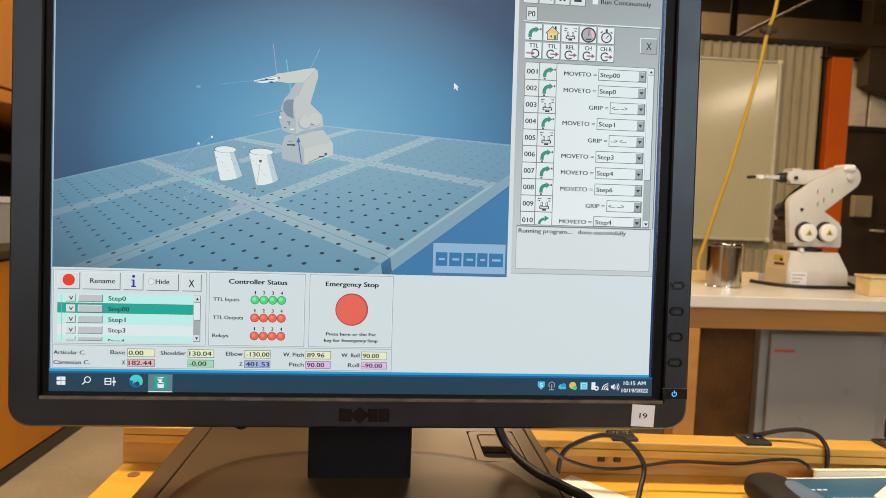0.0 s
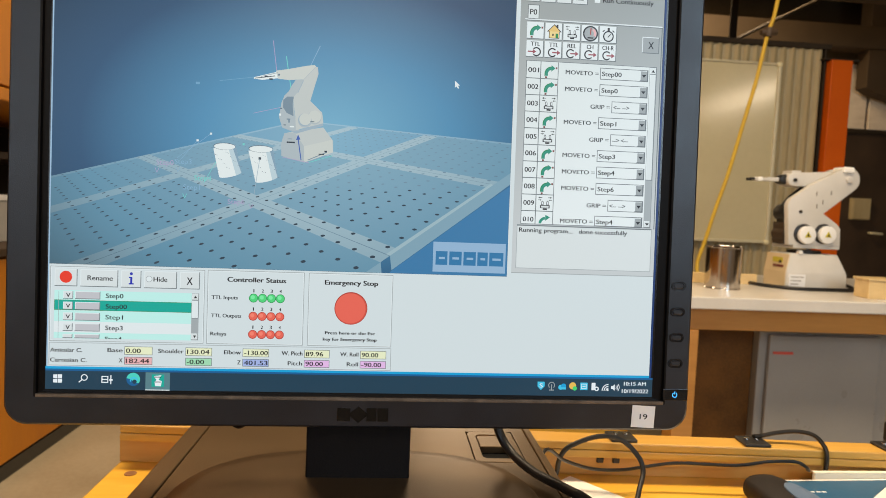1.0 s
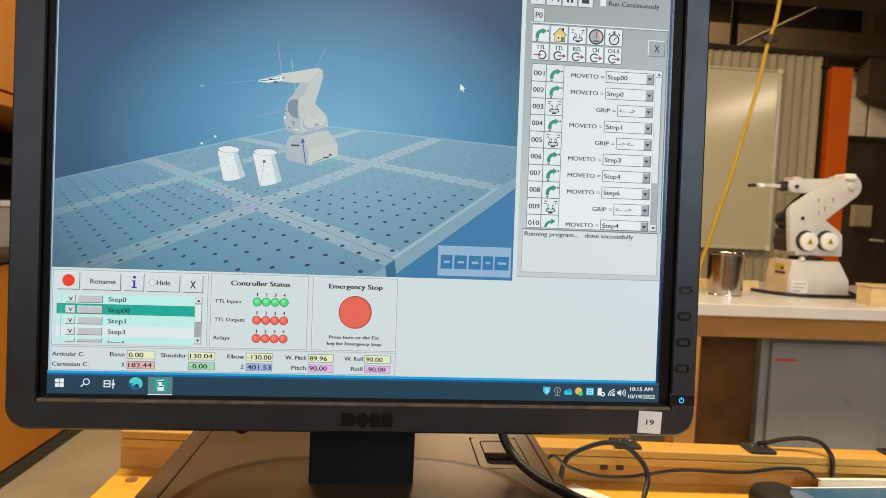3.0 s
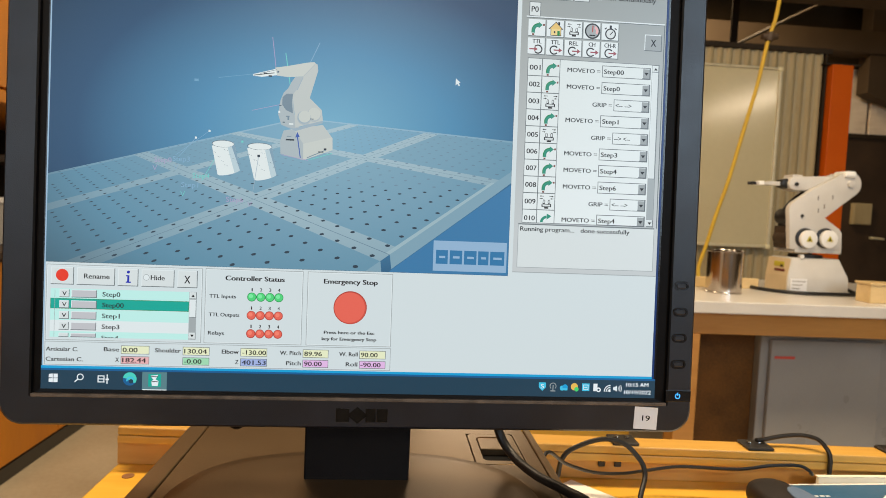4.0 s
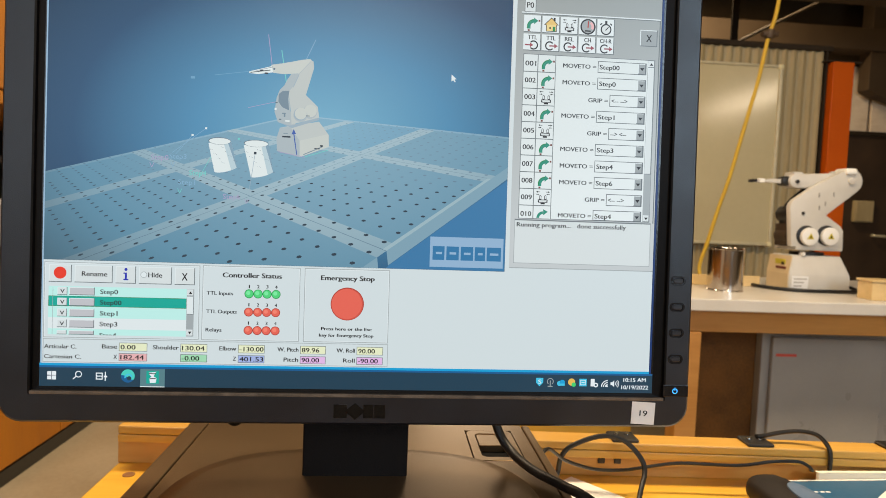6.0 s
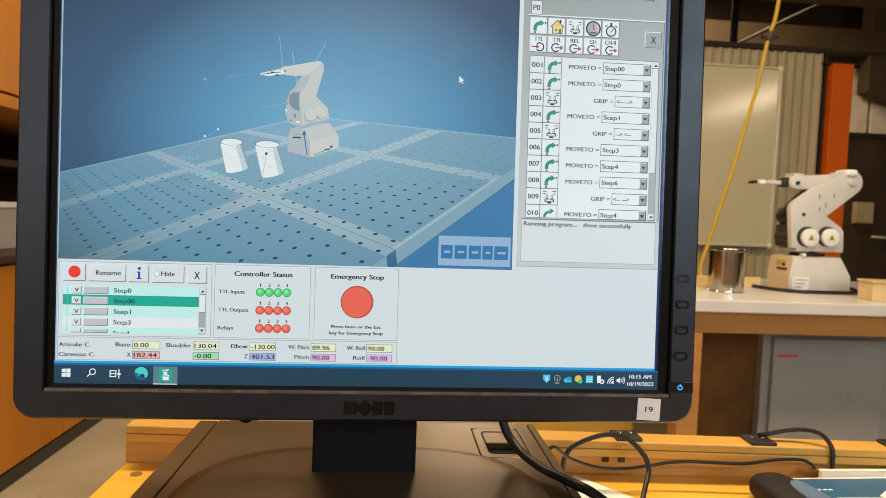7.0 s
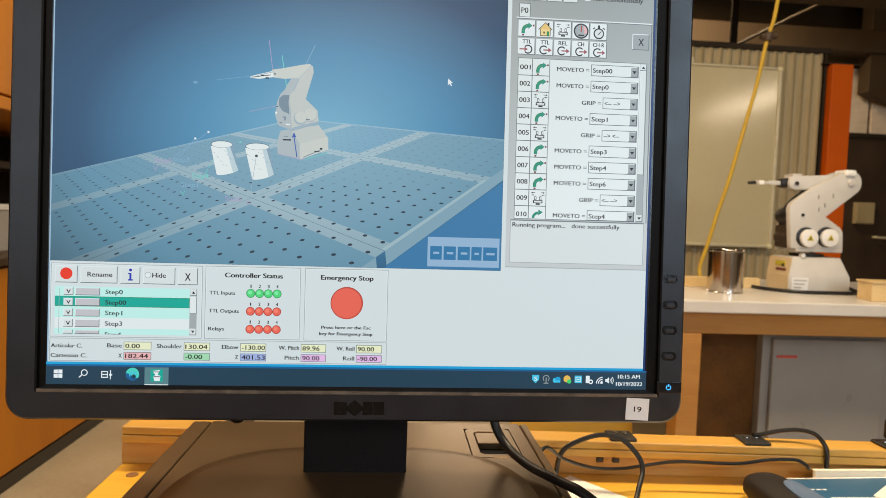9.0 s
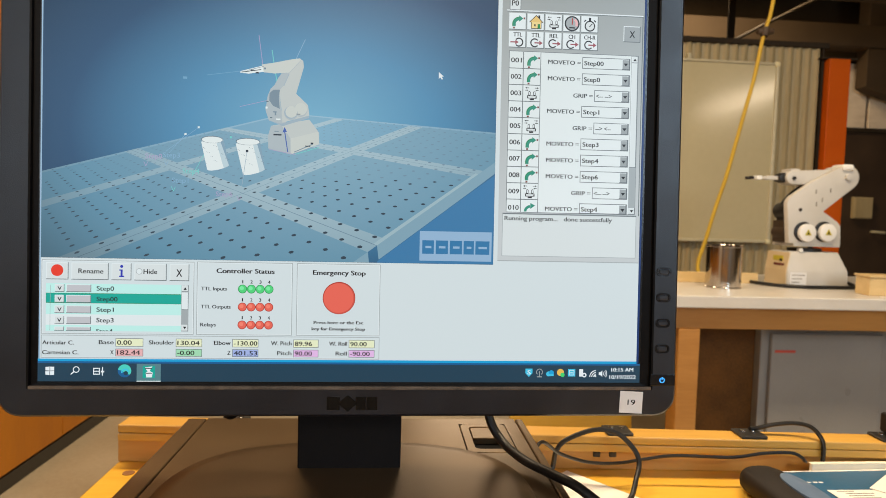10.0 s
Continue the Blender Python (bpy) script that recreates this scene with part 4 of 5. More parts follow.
# ---- what the display shows ----
for key, rgb in dict(white=(219, 229, 231), paper=(206, 218, 221), bar_grey=(188, 190, 195), field=(210, 219, 220), line=(104, 114, 118), shade=(158, 167, 170), ink=(12, 14, 18), soft_ink=(34, 39, 45),
                     teal=(0, 164, 148), mint=(186, 234, 228), green=(62, 205, 112), lamp_green=(78, 208, 122), lamp_rim=(36, 146, 80), dark_green=(22, 130, 70), red=(226, 100, 84), dark_red=(172, 62, 52), plum=(150, 78, 88), mark=(112, 58, 50), red_rim=(204, 82, 68), bright_red=(240, 128, 108), pale_lamp=(120, 232, 160), record=(226, 52, 26),
                     info=(28, 44, 170), cyan=(8, 156, 212), blue=(10, 92, 146), edge_blue=(2, 46, 104), task_active=(84, 126, 134), pale_yellow=(226, 232, 196), pink=(226, 176, 178),
                     pale_green=(158, 214, 176), lilac=(222, 182, 226), pale_blue=(158, 176, 222), arrow=(38, 140, 118), house=(228, 206, 140), roof=(222, 190, 116), grey=(150, 158, 160), edge_light=(150, 182, 206), dark_line=(96, 104, 108),
                     task_white=(226, 234, 238), task_blue=(60, 190, 225), edge_teal=(70, 205, 190), amber=(226, 184, 84), sim_dark=(34, 52, 66), 
                     plate_side=(122, 158, 176), plate_rim=(150, 178, 188), hole=(44, 62, 76), sim_white=(218, 228, 228), can_shade=(180, 202, 210), can_dark=(124, 156, 176), can_rim=(84, 106, 120), sim_shade=(166, 180, 186), sim_body=(184, 193, 192), sim_lit=(192, 200, 196),
                     sim_line=(110, 160, 190), sim_mid=(150, 172, 186), sim_blue=(56, 92, 168), faint=(128, 168, 196), faint_pink=(164, 154, 190), faint_green=(108, 200, 194), logo_back=(142, 176, 206), logo=(44, 116, 164)).items():
    glow(key, rgb)
glow("desk_grey", (206, 213, 216), (176, 184, 186), 0.08, 0.16)
glow("tool_grey", (192, 199, 201), (150, 158, 158), 0.10, 0.25)
glow("list_white", (223, 232, 233), (213, 223, 223), 0.11, 0.22)
glow("taskbar", (24, 60, 80))


def radial(key, c0, c1, c2):
    """A colour of the simulation that falls off from the middle of the view to its corners."""
    m = glow(key, c0)
    nt = m.node_tree
    p = nt.nodes["Principled BSDF"]
    tc = nt.nodes.new("ShaderNodeTexCoord")
    mp = nt.nodes.new("ShaderNodeMapping")
    mp.inputs["Location"].default_value = (-0.165 / 0.225, 0, -0.158 / 0.152)
    mp.inputs["Scale"].default_value = (1 / 0.225, 0, 1 / 0.152)
    nt.links.new(tc.outputs["Object"], mp.inputs["Vector"])
    ln = nt.nodes.new("ShaderNodeVectorMath")
    ln.operation = "LENGTH"
    nt.links.new(mp.outputs["Vector"], ln.inputs[0])
    ramp = nt.nodes.new("ShaderNodeValToRGB")
    el = ramp.color_ramp.elements
    el[0].position, el[0].color = 0.0, lin(*c0)
    el[1].position, el[1].color = 1.0, lin(*(c * 0.58 for c in c2))
    el.new(0.34).color = lin(*c1)
    el.new(0.66).color = lin(*c2)
    nt.links.new(ln.outputs["Value"], ramp.inputs["Fac"])
    nt.links.new(ramp.outputs["Color"], p.inputs["Emission Color"])


radial("sky", (112, 172, 200), (72, 136, 174), (25, 72, 108))
radial("plate", (126, 168, 188), (112, 154, 176), (88, 136, 160))
radial("plate_far", (122, 170, 194), (104, 152, 180), (82, 132, 160))
radial("strip", (160, 188, 200), (148, 176, 188), (118, 152, 168))
radial("strip_far", (146, 184, 204), (130, 168, 190), (106, 146, 166))
radial("seam", (116, 148, 168), (104, 134, 154), (74, 104, 126))


class Pane:
    """One pane of the display: flat coloured shapes in millimetres from the display's lower left corner, in thin layers."""

    def __init__(self, name, label):
        self.name, self.label, self.bm, self.mats = name, label, bmesh.new(), []

    def slot(self, c):
        if c not in self.mats:
            self.mats.append(c)
        return self.mats.index(c)

    def poly(self, pts, c, layer):
        f = self.bm.faces.new([self.bm.verts.new((u * MM, -layer * 0.00005, v * MM)) for u, v in pts])
        f.normal_update()
        if f.normal.y > 0:
            f.normal_flip()
        f.material_index = self.slot(c)

    def rect(self, u0, v0, u1, v1, c, layer):
        self.poly([(u0, v0), (u1, v0), (u1, v1), (u0, v1)], c, layer)

    def frame_(self, u0, v0, u1, v1, c, layer, w=0.4):
        for a in ((u0, v0, u1, v0 + w), (u0, v1 - w, u1, v1), (u0, v0 + w, u0 + w, v1 - w), (u1 - w, v0 + w, u1, v1 - w)):
            self.rect(*a, c, layer)

    def button(self, u0, v0, u1, v1, c="field", layer=3, w=0.45):
        """A raised key: pale top and left, dark lower and right edges."""
        self.rect(u0 + w, v0 + w, u1 - w, v1 - w, c, layer)
        self.rect(u0, v0, u1, v0 + w, "line", layer)
        self.rect(u1 - w, v0 + w, u1, v1, "line", layer)
        self.rect(u0, v1 - w, u1 - w, v1, "white", layer)
        self.rect(u0, v0 + w, u0 + w, v1 - w, "white", layer)

    def disc(self, u, v, r, c, layer, n=28, ry=None):
        self.poly([(u + r * math.cos(2 * math.pi * i / n), v + (ry or r) * math.sin(2 * math.pi * i / n)) for i in range(n)], c, layer)

    def arc(self, u, v, r0, r1, a0, a1, c, layer, n=14):
        for i in range(n):
            a, b = radians(a0 + (a1 - a0) * i / n), radians(a0 + (a1 - a0) * (i + 1) / n)
            self.poly([(u + r0 * math.cos(a), v + r0 * math.sin(a)), (u + r1 * math.cos(a), v + r1 * math.sin(a)), (u + r1 * math.cos(b), v + r1 * math.sin(b)), (u + r0 * math.cos(b), v + r0 * math.sin(b))], c, layer)

    def line(self, u0, v0, u1, v1, w, c, layer):
        d = Vector((u1 - u0, v1 - v0)).normalized() * w / 2
        self.poly([(u0 - d.y, v0 + d.x), (u0 + d.y, v0 - d.x), (u1 + d.y, v1 - d.x), (u1 - d.y, v1 + d.x)], c, layer)

    def text(self, s, u, v, width, height, c="ink", layer=6, align="left", bold=0.18):
        """A line of writing of that width and capital height, its middle at v."""
        pts, faces = text_mesh(s)
        lo, hi = min(p.x for p in pts), max(p.x for p in pts)
        k = width / (hi - lo)
        u -= {"left": 0, "mid": width / 2, "right": width}[align]
        for dx in ((0.0, bold) if bold else (0.0,)):
            vs = [self.bm.verts.new(((u + dx + (p.x - lo) * k) * MM, -(layer + (0.3 if dx else 0)) * 0.00005, (v - height / 2 + p.y * height / 0.69) * MM)) for p in pts]
            for f in faces:
                g = self.bm.faces.new([vs[i] for i in f])
                g.material_index = self.slot(c)

    def done(self):
        return part(self.name, self.bm, ["d_" + c for c in self.mats], SCREEN, self.label, HEAD)


def simulation():
    p = Pane("simulation_view", "blue view of a simulated robot on a perforated plate")
    u1, v0, v1 = 278.6, 75.8, 300.5
    p.rect(1.2, v0, u1, v1, "sky", 1)
    h = ((15.897, 121.085, 120.87), (-59.544, 70.433, 117.56), (-0.3308, 0.2922, 1.0))

    def at(x, y):
        a, b, c = (r[0] * x + r[1] * y + r[2] for r in h)
        return a / c, b / c

    def clip(pts):
        # keeps a shape inside the view
        for axis, lim, sign in ((0, 1.2, 1), (0, u1, -1), (1, v0, 1), (1, v1, -1)):
            out = []
            for a, b in zip(pts, pts[1:] + pts[:1]):
                ia, ib = sign * (a[axis] - lim) >= 0, sign * (b[axis] - lim) >= 0
                if ia:
                    out.append(a)
                if ia != ib:
                    t = (lim - a[axis]) / (b[axis] - a[axis])
                    out.append((a[0] + t * (b[0] - a[0]), a[1] + t * (b[1] - a[1])))
            pts = out
            if len(pts) < 3:
                return None
        return pts

    def quad(x0, y0, x1, y1, c, layer):
        q = clip([at(x0, y0), at(x1, y0), at(x1, y1), at(x0, y1)])
        if q:
            p.poly(q, c, layer)

    lo_x, hi_x, lo_y, hi_y = -2.0, 1.0, -1.25, 2.0
    for i in range(-2, 1):
        for j in range(-2, 2):
            quad(max(lo_x, i), max(lo_y, j), i + 1, min(hi_y, j + 1), "plate" if i == 0 or j < 1 else "plate_far", 2)
    # the dark ground in front of the plate's right edge
    a, b, c = at(1.0, 0.0), at(1.0, 1.0), at(1.0, 1.45)
    q = clip([(a[0] + 1.5, a[1] - 9), (b[0] + 2, b[1] - 7), (c[0] + 6, c[1] - 4), (300, 60), (190, 60)])
    glow("deep", (54, 118, 164))
    p.poly(q, "deep", 3)
    q = clip([a, b, (b[0] + 1, b[1] - 7), (a[0] + 1.2, a[1] - 9)])
    p.poly(q, "plate_side", 5)
    q = clip([b, c, (c[0] + 1, c[1] - 6), (b[0] + 1, b[1] - 7)])
    if q:
        p.poly(q, "plate_side", 5)
    a2 = at(1.0, -0.06)
    q = clip([a2, (a2[0] + 1, a2[1] - 9), (a2[0] - 60, a2[1] - 45), at(1.0, -0.4)])
    if q:
        p.poly(q, "plate_side", 4)
    # pale strips along the joints
    w = 0.078
    for i in (-2, -1, 0):
        far = i < -1
        quad(i - (0 if far else w), lo_y, i + w, hi_y if i < 0 else 2.0, "strip_far" if far else "strip", 3)
    quad(0.0 - 0.002, lo_y, 0.002, 2.0, "seam", 4)
    for j in (0, 1):
        quad(lo_x, j - w * 0.8, hi_x if j < 2 else 0, j + w * 0.8, "strip", 3.5)
        quad(lo_x, j - 0.003, hi_x, j + 0.001, "seam", 4.2)
    quad(lo_x, 2 - w * 0.7, 0.9, 2.0, "strip_far", 3.5)
    quad(hi_x - 0.02, 0.0, hi_x, 1.0, "plate_rim", 5.2)
    # drilled holes
    n = 10
    for i in range(-2, 1):
        for j in range(-2, 2):
            for k in range(n):
                for m in range(n):
                    x, y = i + (k + 0.5) / n, j + (m + 0.5) / n
                    if (i < -1 and j > 0):
                        continue
                    u, v = at(x, y)
                    if not (3 < u < u1 - 2 and v0 + 1.5 < v < 166):
                        continue
                    s = 0.0115
                    q = clip([at(x + s * math.cos(a), y + s * math.sin(a)) for a in (math.pi / 3 * g for g in range(6))])
                    if q:
                        p.poly(q, "hole" if v < 128 else "seam", 6)
    # two white cans
    for pts, top, rx in ((((95.3, 148.7), (108.3, 151.7), (112.5, 135.0), (106.5, 132.3), (99.1, 131.7)), (101.8, 150.2), 6.6), (((116.2, 148.2), (130.7, 151.0), (134.3, 133.1), (126.9, 130.1), (120.8, 129.5)), (123.5, 149.6), 7.3)):
        (la, lb), (ra, rb), lo, hi = pts[0], pts[1], pts[4], pts[2]
        mu, mv, hu, hv = (lo[0] + hi[0]) / 2, (lo[1] + hi[1]) / 2, (hi[0] - lo[0]) / 2, (hi[1] - lo[1]) / 2
        foot = [(mu - hu * math.cos(q), mv - hv * math.cos(q) - 1.6 * math.sin(q)) for q in (math.pi * g / 12 for g in range(13))]
        p.poly([(la, lb)] + foot + [(ra, rb)], "sim_white", 8)
        p.poly([(ra - 4.5, rb - 1.0)] + foot[8:] + [(ra, rb)], "can_shade", 8.4)
        p.poly([(ra - 2.2, rb - 0.4)] + foot[11:] + [(ra, rb)], "can_dark", 8.8)
        p.disc(top[0], top[1], rx, "can_rim", 9, ry=2.2)
        p.disc(top[0] + 0.15, top[1] - 0.1, rx - 0.32, "sim_white", 9.4, ry=1.95)
        for k in range(22):
            f = (k * 0.381966) % 1.0
            g = 0.10 + 0.8 * ((k * 0.7548777) % 1.0)
            u = (la + (ra - la) * f) * (1 - g) + (lo[0] + (hi[0] - lo[0]) * f) * g
            v = (lb + (rb - lb) * f - 2) * (1 - g) + (lo[1] + (hi[1] - lo[1]) * f) * g
            p.rect(u, v, u + 0.35, v + 0.3, "can_rim" if k % 3 else "sim_mid", 9.2)
    p.rect(122.4, 143.0, 123.9, 144.5, "sim_dark", 10)
    p.line(123.1, 143.7, 120.0, 119.7, 0.3, "sim_mid", 10)
    # robot: base, shoulder, arms, gripper
    p.poly([(136.0, 145.8), (149.8, 142.4), (167.3, 149.4), (167.1, 156.5), (160.9, 164.5), (137.5, 159.9), (135.7, 153.7)], "sim_body", 8)
    p.poly([(149.8, 142.4), (167.3, 149.4), (166.4, 157.1), (149.5, 152.4)], "sim_lit", 8.4)
    p.poly([(136.0, 145.8), (149.8, 142.4), (149.5, 152.4), (143.8, 160.6), (137.5, 159.9), (135.7, 153.7)], "sim_shade", 8.4)
    p.poly([(136.6, 163.0), (144.7, 159.9), (161.0, 165.5), (160.4, 167.2), (144.7, 161.6), (137.6, 163.9)], "sim_mid", 9)
    p.poly([(135.1, 178.1), (136.9, 182.8), (139.4, 185.5), (141.2, 189.2), (143.4, 192.6), (148.3, 193.2), (145.3, 185.8), (142.1, 181.7), (143.6, 170.0), (146.6, 162.0), (143.3, 161.4), (136.1, 163.2), (134.0, 169.4)], "sim_shade", 9.4)
    p.poly([(152.6, 180.3), (157.1, 197.0), (156.6, 200.9), (154.0, 202.1), (150.0, 196.5), (148.3, 193.2), (145.3, 185.8), (142.1, 181.7), (143.8, 169.9), (144.4, 162.0), (160.9, 167.0), (160.0, 173.4)], "sim_body", 10)
    p.poly([(132.7, 192.8), (139.2, 192.3), (148.3, 193.2), (151.4, 196.6), (155.6, 201.4), (154.6, 202.3), (150.0, 201.6), (138.4, 198.9), (131.3, 197.6)], "sim_lit", 10.6)
    p.line(148.3, 193.2, 155.2, 201.0, 0.35, "sim_shade", 11)
    p.line(144.9, 184.8, 148.2, 192.6, 0.45, "sim_mid", 11)
    glow("sim_slate", (112, 136, 152))
    p.poly([(136.3, 180.1), (138.6, 182.2), (142.6, 182.4), (142.0, 177.7), (142.7, 170.5), (138.5, 172.3), (136.2, 175.5)], "sim_slate", 11)
    p.disc(149.6, 168.0, 4.2, "sim_shade", 10.4)
    p.disc(149.4, 168.5, 3.9, "sim_mid", 10.6)
    p.disc(149.8, 168.9, 3.6, "sim_lit", 10.8)
    p.disc(155.4, 170.2, 4.2, "sim_shade", 10.2)
    p.disc(155.6, 170.8, 3.8, "sim_lit", 10.3)
    for u, v, w_, h_, c in ((134.4, 174.6, 1.4, 0.6, "can_rim"), (134.0, 170.4, 1.2, 1.3, "sim_white"), (138.6, 168.2, 2.2, 0.7, "sim_slate"), (139.6, 166.4, 1.0, 1.8, "sim_slate"), (140.6, 163.6, 2.6, 0.9, "sim_white"), (136.8, 164.6, 1.4, 0.6, "can_rim"),
                            (153.0, 167.4, 2.4, 0.5, "can_rim"), (158.6, 147.6, 3.2, 0.6, "sim_dark"), (162.0, 149.2, 1.6, 1.0, "sim_dark"), (132.6, 194.6, 1.2, 1.2, "sim_slate"), (133.2, 195.0, 0.5, 0.5, "sim_dark")):
        p.rect(u, v, u + w_, v + h_, c, 11.4)
    p.line(152.0, 144.0, 163.5, 149.3, 0.5, "sim_slate", 10.8)
    p.poly([(118.4, 193.0), (131.9, 196.9), (132.6, 193.1), (123.5, 191.6), (118.4, 192.0)], "sim_white", 10)
    p.line(119, 192.4, 131, 194.4, 0.45, "sim_dark", 10.6)
    p.rect(124.6, 193.4, 126.8, 194.2, "sim_dark", 10.7)
    p.rect(127.6, 191.9, 129.6, 192.8, "sim_dark", 10.7)
    p.line(122.6, 193.6, 132.4, 196.4, 0.3, "sim_slate", 10.7)
    p.rect(139.0, 154.0, 144.0, 154.9, "sim_dark", 10)
    p.rect(139.6, 156.3, 142.2, 156.7, "sim_slate", 10)
    p.line(148.0, 143.8, 145.9, 156.6, 0.6, "sim_blue", 10.4)
    p.poly([(144.6, 156.0), (147.3, 156.4), (145.8, 159.4)], "sim_blue", 10.4)
    p.line(129.3, 215.9, 131.8, 197.9, 0.4, "faint_pink", 9)
    p.line(137.4, 206.8, 141.4, 182.9, 0.5, "faint_green", 9)
    p.line(157.7, 214.2, 152.2, 201.8, 0.4, "faint", 9)
    p.line(98.0, 189.8, 118.4, 193.0, 0.3, "sim_line", 9)
    p.rect(84.0, 187.0, 86.4, 188.4, "sim_line", 9)
    p.line(118.3, 171.1, 135.8, 175.7, 0.3, "faint_pink", 9)
    p.line(136.6, 145.2, 152.8, 142.4, 0.35, "faint_pink", 9.5)
    p.line(152.8, 142.6, 167.0, 147.4, 0.4, "faint_green", 9.5)
    p.rect(85.2, 152.5, 86.5, 153.7, "sim_white", 9)
    p.rect(93.1, 156.9, 94.3, 158.1, "sim_white", 9)
    p.line(85.8, 153.0, 76.0, 141.0, 0.25, "faint", 8)
    p.line(93.7, 157.5, 74.0, 142.0, 0.25, "faint", 8)
    # step marks
    for word, u, v, c in (("Step0", 62.0, 139.0, "faint_pink"), ("Step3", 72.6, 140.0, "faint"), ("Step4", 84.4, 130.4, "faint_green"), ("Step1", 78.0, 124.6, "faint"), ("Step6", 104.6, 116.8, "faint_pink")):
        p.text(word, u, v, 10.0, 3.0, c, 8, "left", 0)
    for u, v, c in ((62.4, 133.8, "faint_pink"), (74.6, 134.6, "faint"), (79.0, 118.8, "faint_green"), (118.6, 114.0, "faint_pink")):
        p.line(u - 1.2, v + 1.8, u, v - 1.0, 0.3, c, 8)
        p.line(u, v - 1.0, u + 1.2, v + 1.8, 0.3, c, 8)
    p.line(90.0, 127.4, 101.0, 148.0, 0.3, "faint_green", 7.6)
    p.rect(112.6, 151.4, 113.8, 152.6, "faint_green", 7.6)
    # pointer
    p.poly([(241.4, 197.4), (241.4, 193.0), (242.5, 193.9), (243.4, 192.5), (244.1, 192.9), (243.3, 194.4), (244.6, 194.6)], "white", 9)
    # maker's mark as plain blocks
    p.rect(231.3, 77.6, 277.4, 96.4, "logo_back", 8)
    for c0, c1 in ((233.0, 240.4), (241.6, 249.4), (250.6, 258.4), (259.4, 266.0), (267.0, 276.0)):
        p.rect(c0, 82.0, c1, 90.6, "logo", 9)
        p.rect(c0 + 2.0, 85.6, c1 - 1.6, 87.0, "logo_back", 9.4)
    p.done()


def step_list():
    p = Pane("step_list_pane", "pale pane with keys and a list of steps")
    p.rect(1.2, 28.8, 92.4, 74.8, "paper", 2)
    p.frame_(1.8, 29.2, 92.2, 74.4, "shade", 3)
    p.frame_(2.2, 29.6, 91.8, 74.0, "white", 3.4)
    for a, b in ((4.4, 17.5), (19.2, 41.1), (42.8, 54.6), (56.4, 75.6), (77.4, 89.2)):
        p.button(a, 62.4, b, 72.8, "field", 4)
    p.disc(10.9, 68.0, 3.6, "record", 6)
    p.text("Rename", 23.3, 67.8, 14.6, 2.9)
    p.rect(48.2, 64.6, 49.4, 69.0, "info", 6)
    p.rect(47.4, 64.4, 50.3, 65.2, "info", 6.4)
    p.rect(47.4, 68.3, 49.4, 69.0, "info", 6.4)
    p.disc(48.8, 70.9, 0.9, "info", 6)
    p.disc(59.2, 68.0, 1.9, "shade", 5)
    p.disc(59.2, 68.0, 1.6, "white", 5.6)
    p.text("Hide", 61.8, 68.0, 8.0, 2.9)
    p.text("X", 81.4, 67.4, 3.4, 4.6)
    p.rect(4.5, 31.0, 84.6, 60.0, "white", 4)
    p.rect(4.5, 54.3, 84.6, 60.0, "mint", 5)
    p.rect(4.5, 41.2, 84.6, 47.8, "mint", 5)
    p.rect(4.5, 31.0, 84.6, 34.6, "mint", 5)
    p.line(7.0, 31.2, 7.0, 59.0, 0.25, "shade", 5.4)
    p.frame_(4.5, 48.0, 84.6, 54.2, "dark_green", 5.6, 0.25)
    p.rect(4.5, 48.0, 84.6, 54.2, "teal", 5)
    for i, s in enumerate(("Step0", "Step00", "Step1", "Step3", "Step4")):
        v = 57.2 - 6.48 * i
        lo = max(v - 2.4, 31.1)
        p.button(9.6, lo, 15.3, v + 2.3, "field", 6, 0.4)
        p.button(16.4, lo, 31.0, v + 2.3, "bar_grey", 6, 0.4)
        if i < 4:
            p.text("V", 11.2, v - 0.1, 2.4, 2.3, "ink", 8)
            p.text(s, 34.2, v, 2.15 * len(s) - 0.6, 2.7, "soft_ink", 8)
        else:
            p.text(s, 34.2, v - 0.2, 9.6, 2.5, "soft_ink", 8)
    p.rect(4.0, 29.8, 84.8, 31.0, "paper", 9)
    p.rect(33.0, 28.6, 60.0, 29.2, "paper", 9)
    p.rect(33.0, 29.2, 60.0, 29.6, "shade", 9)
    p.rect(33.0, 29.6, 60.0, 29.8, "white", 9)
    p.rect(84.7, 31.2, 89.0, 60.0, "shade", 5)
    p.button(84.9, 44.6, 88.9, 55.4, "white", 6, 0.3)
    p.button(84.9, 31.4, 88.9, 35.4, "field", 6, 0.3)
    p.button(84.9, 55.8, 88.9, 59.8, "field", 6, 0.3)
    p.poly([(85.9, 57.0), (87.9, 57.0), (86.9, 58.6)], "ink", 8)
    p.poly([(85.9, 34.2), (87.9, 34.2), (86.9, 32.6)], "ink", 8)
    p.done()


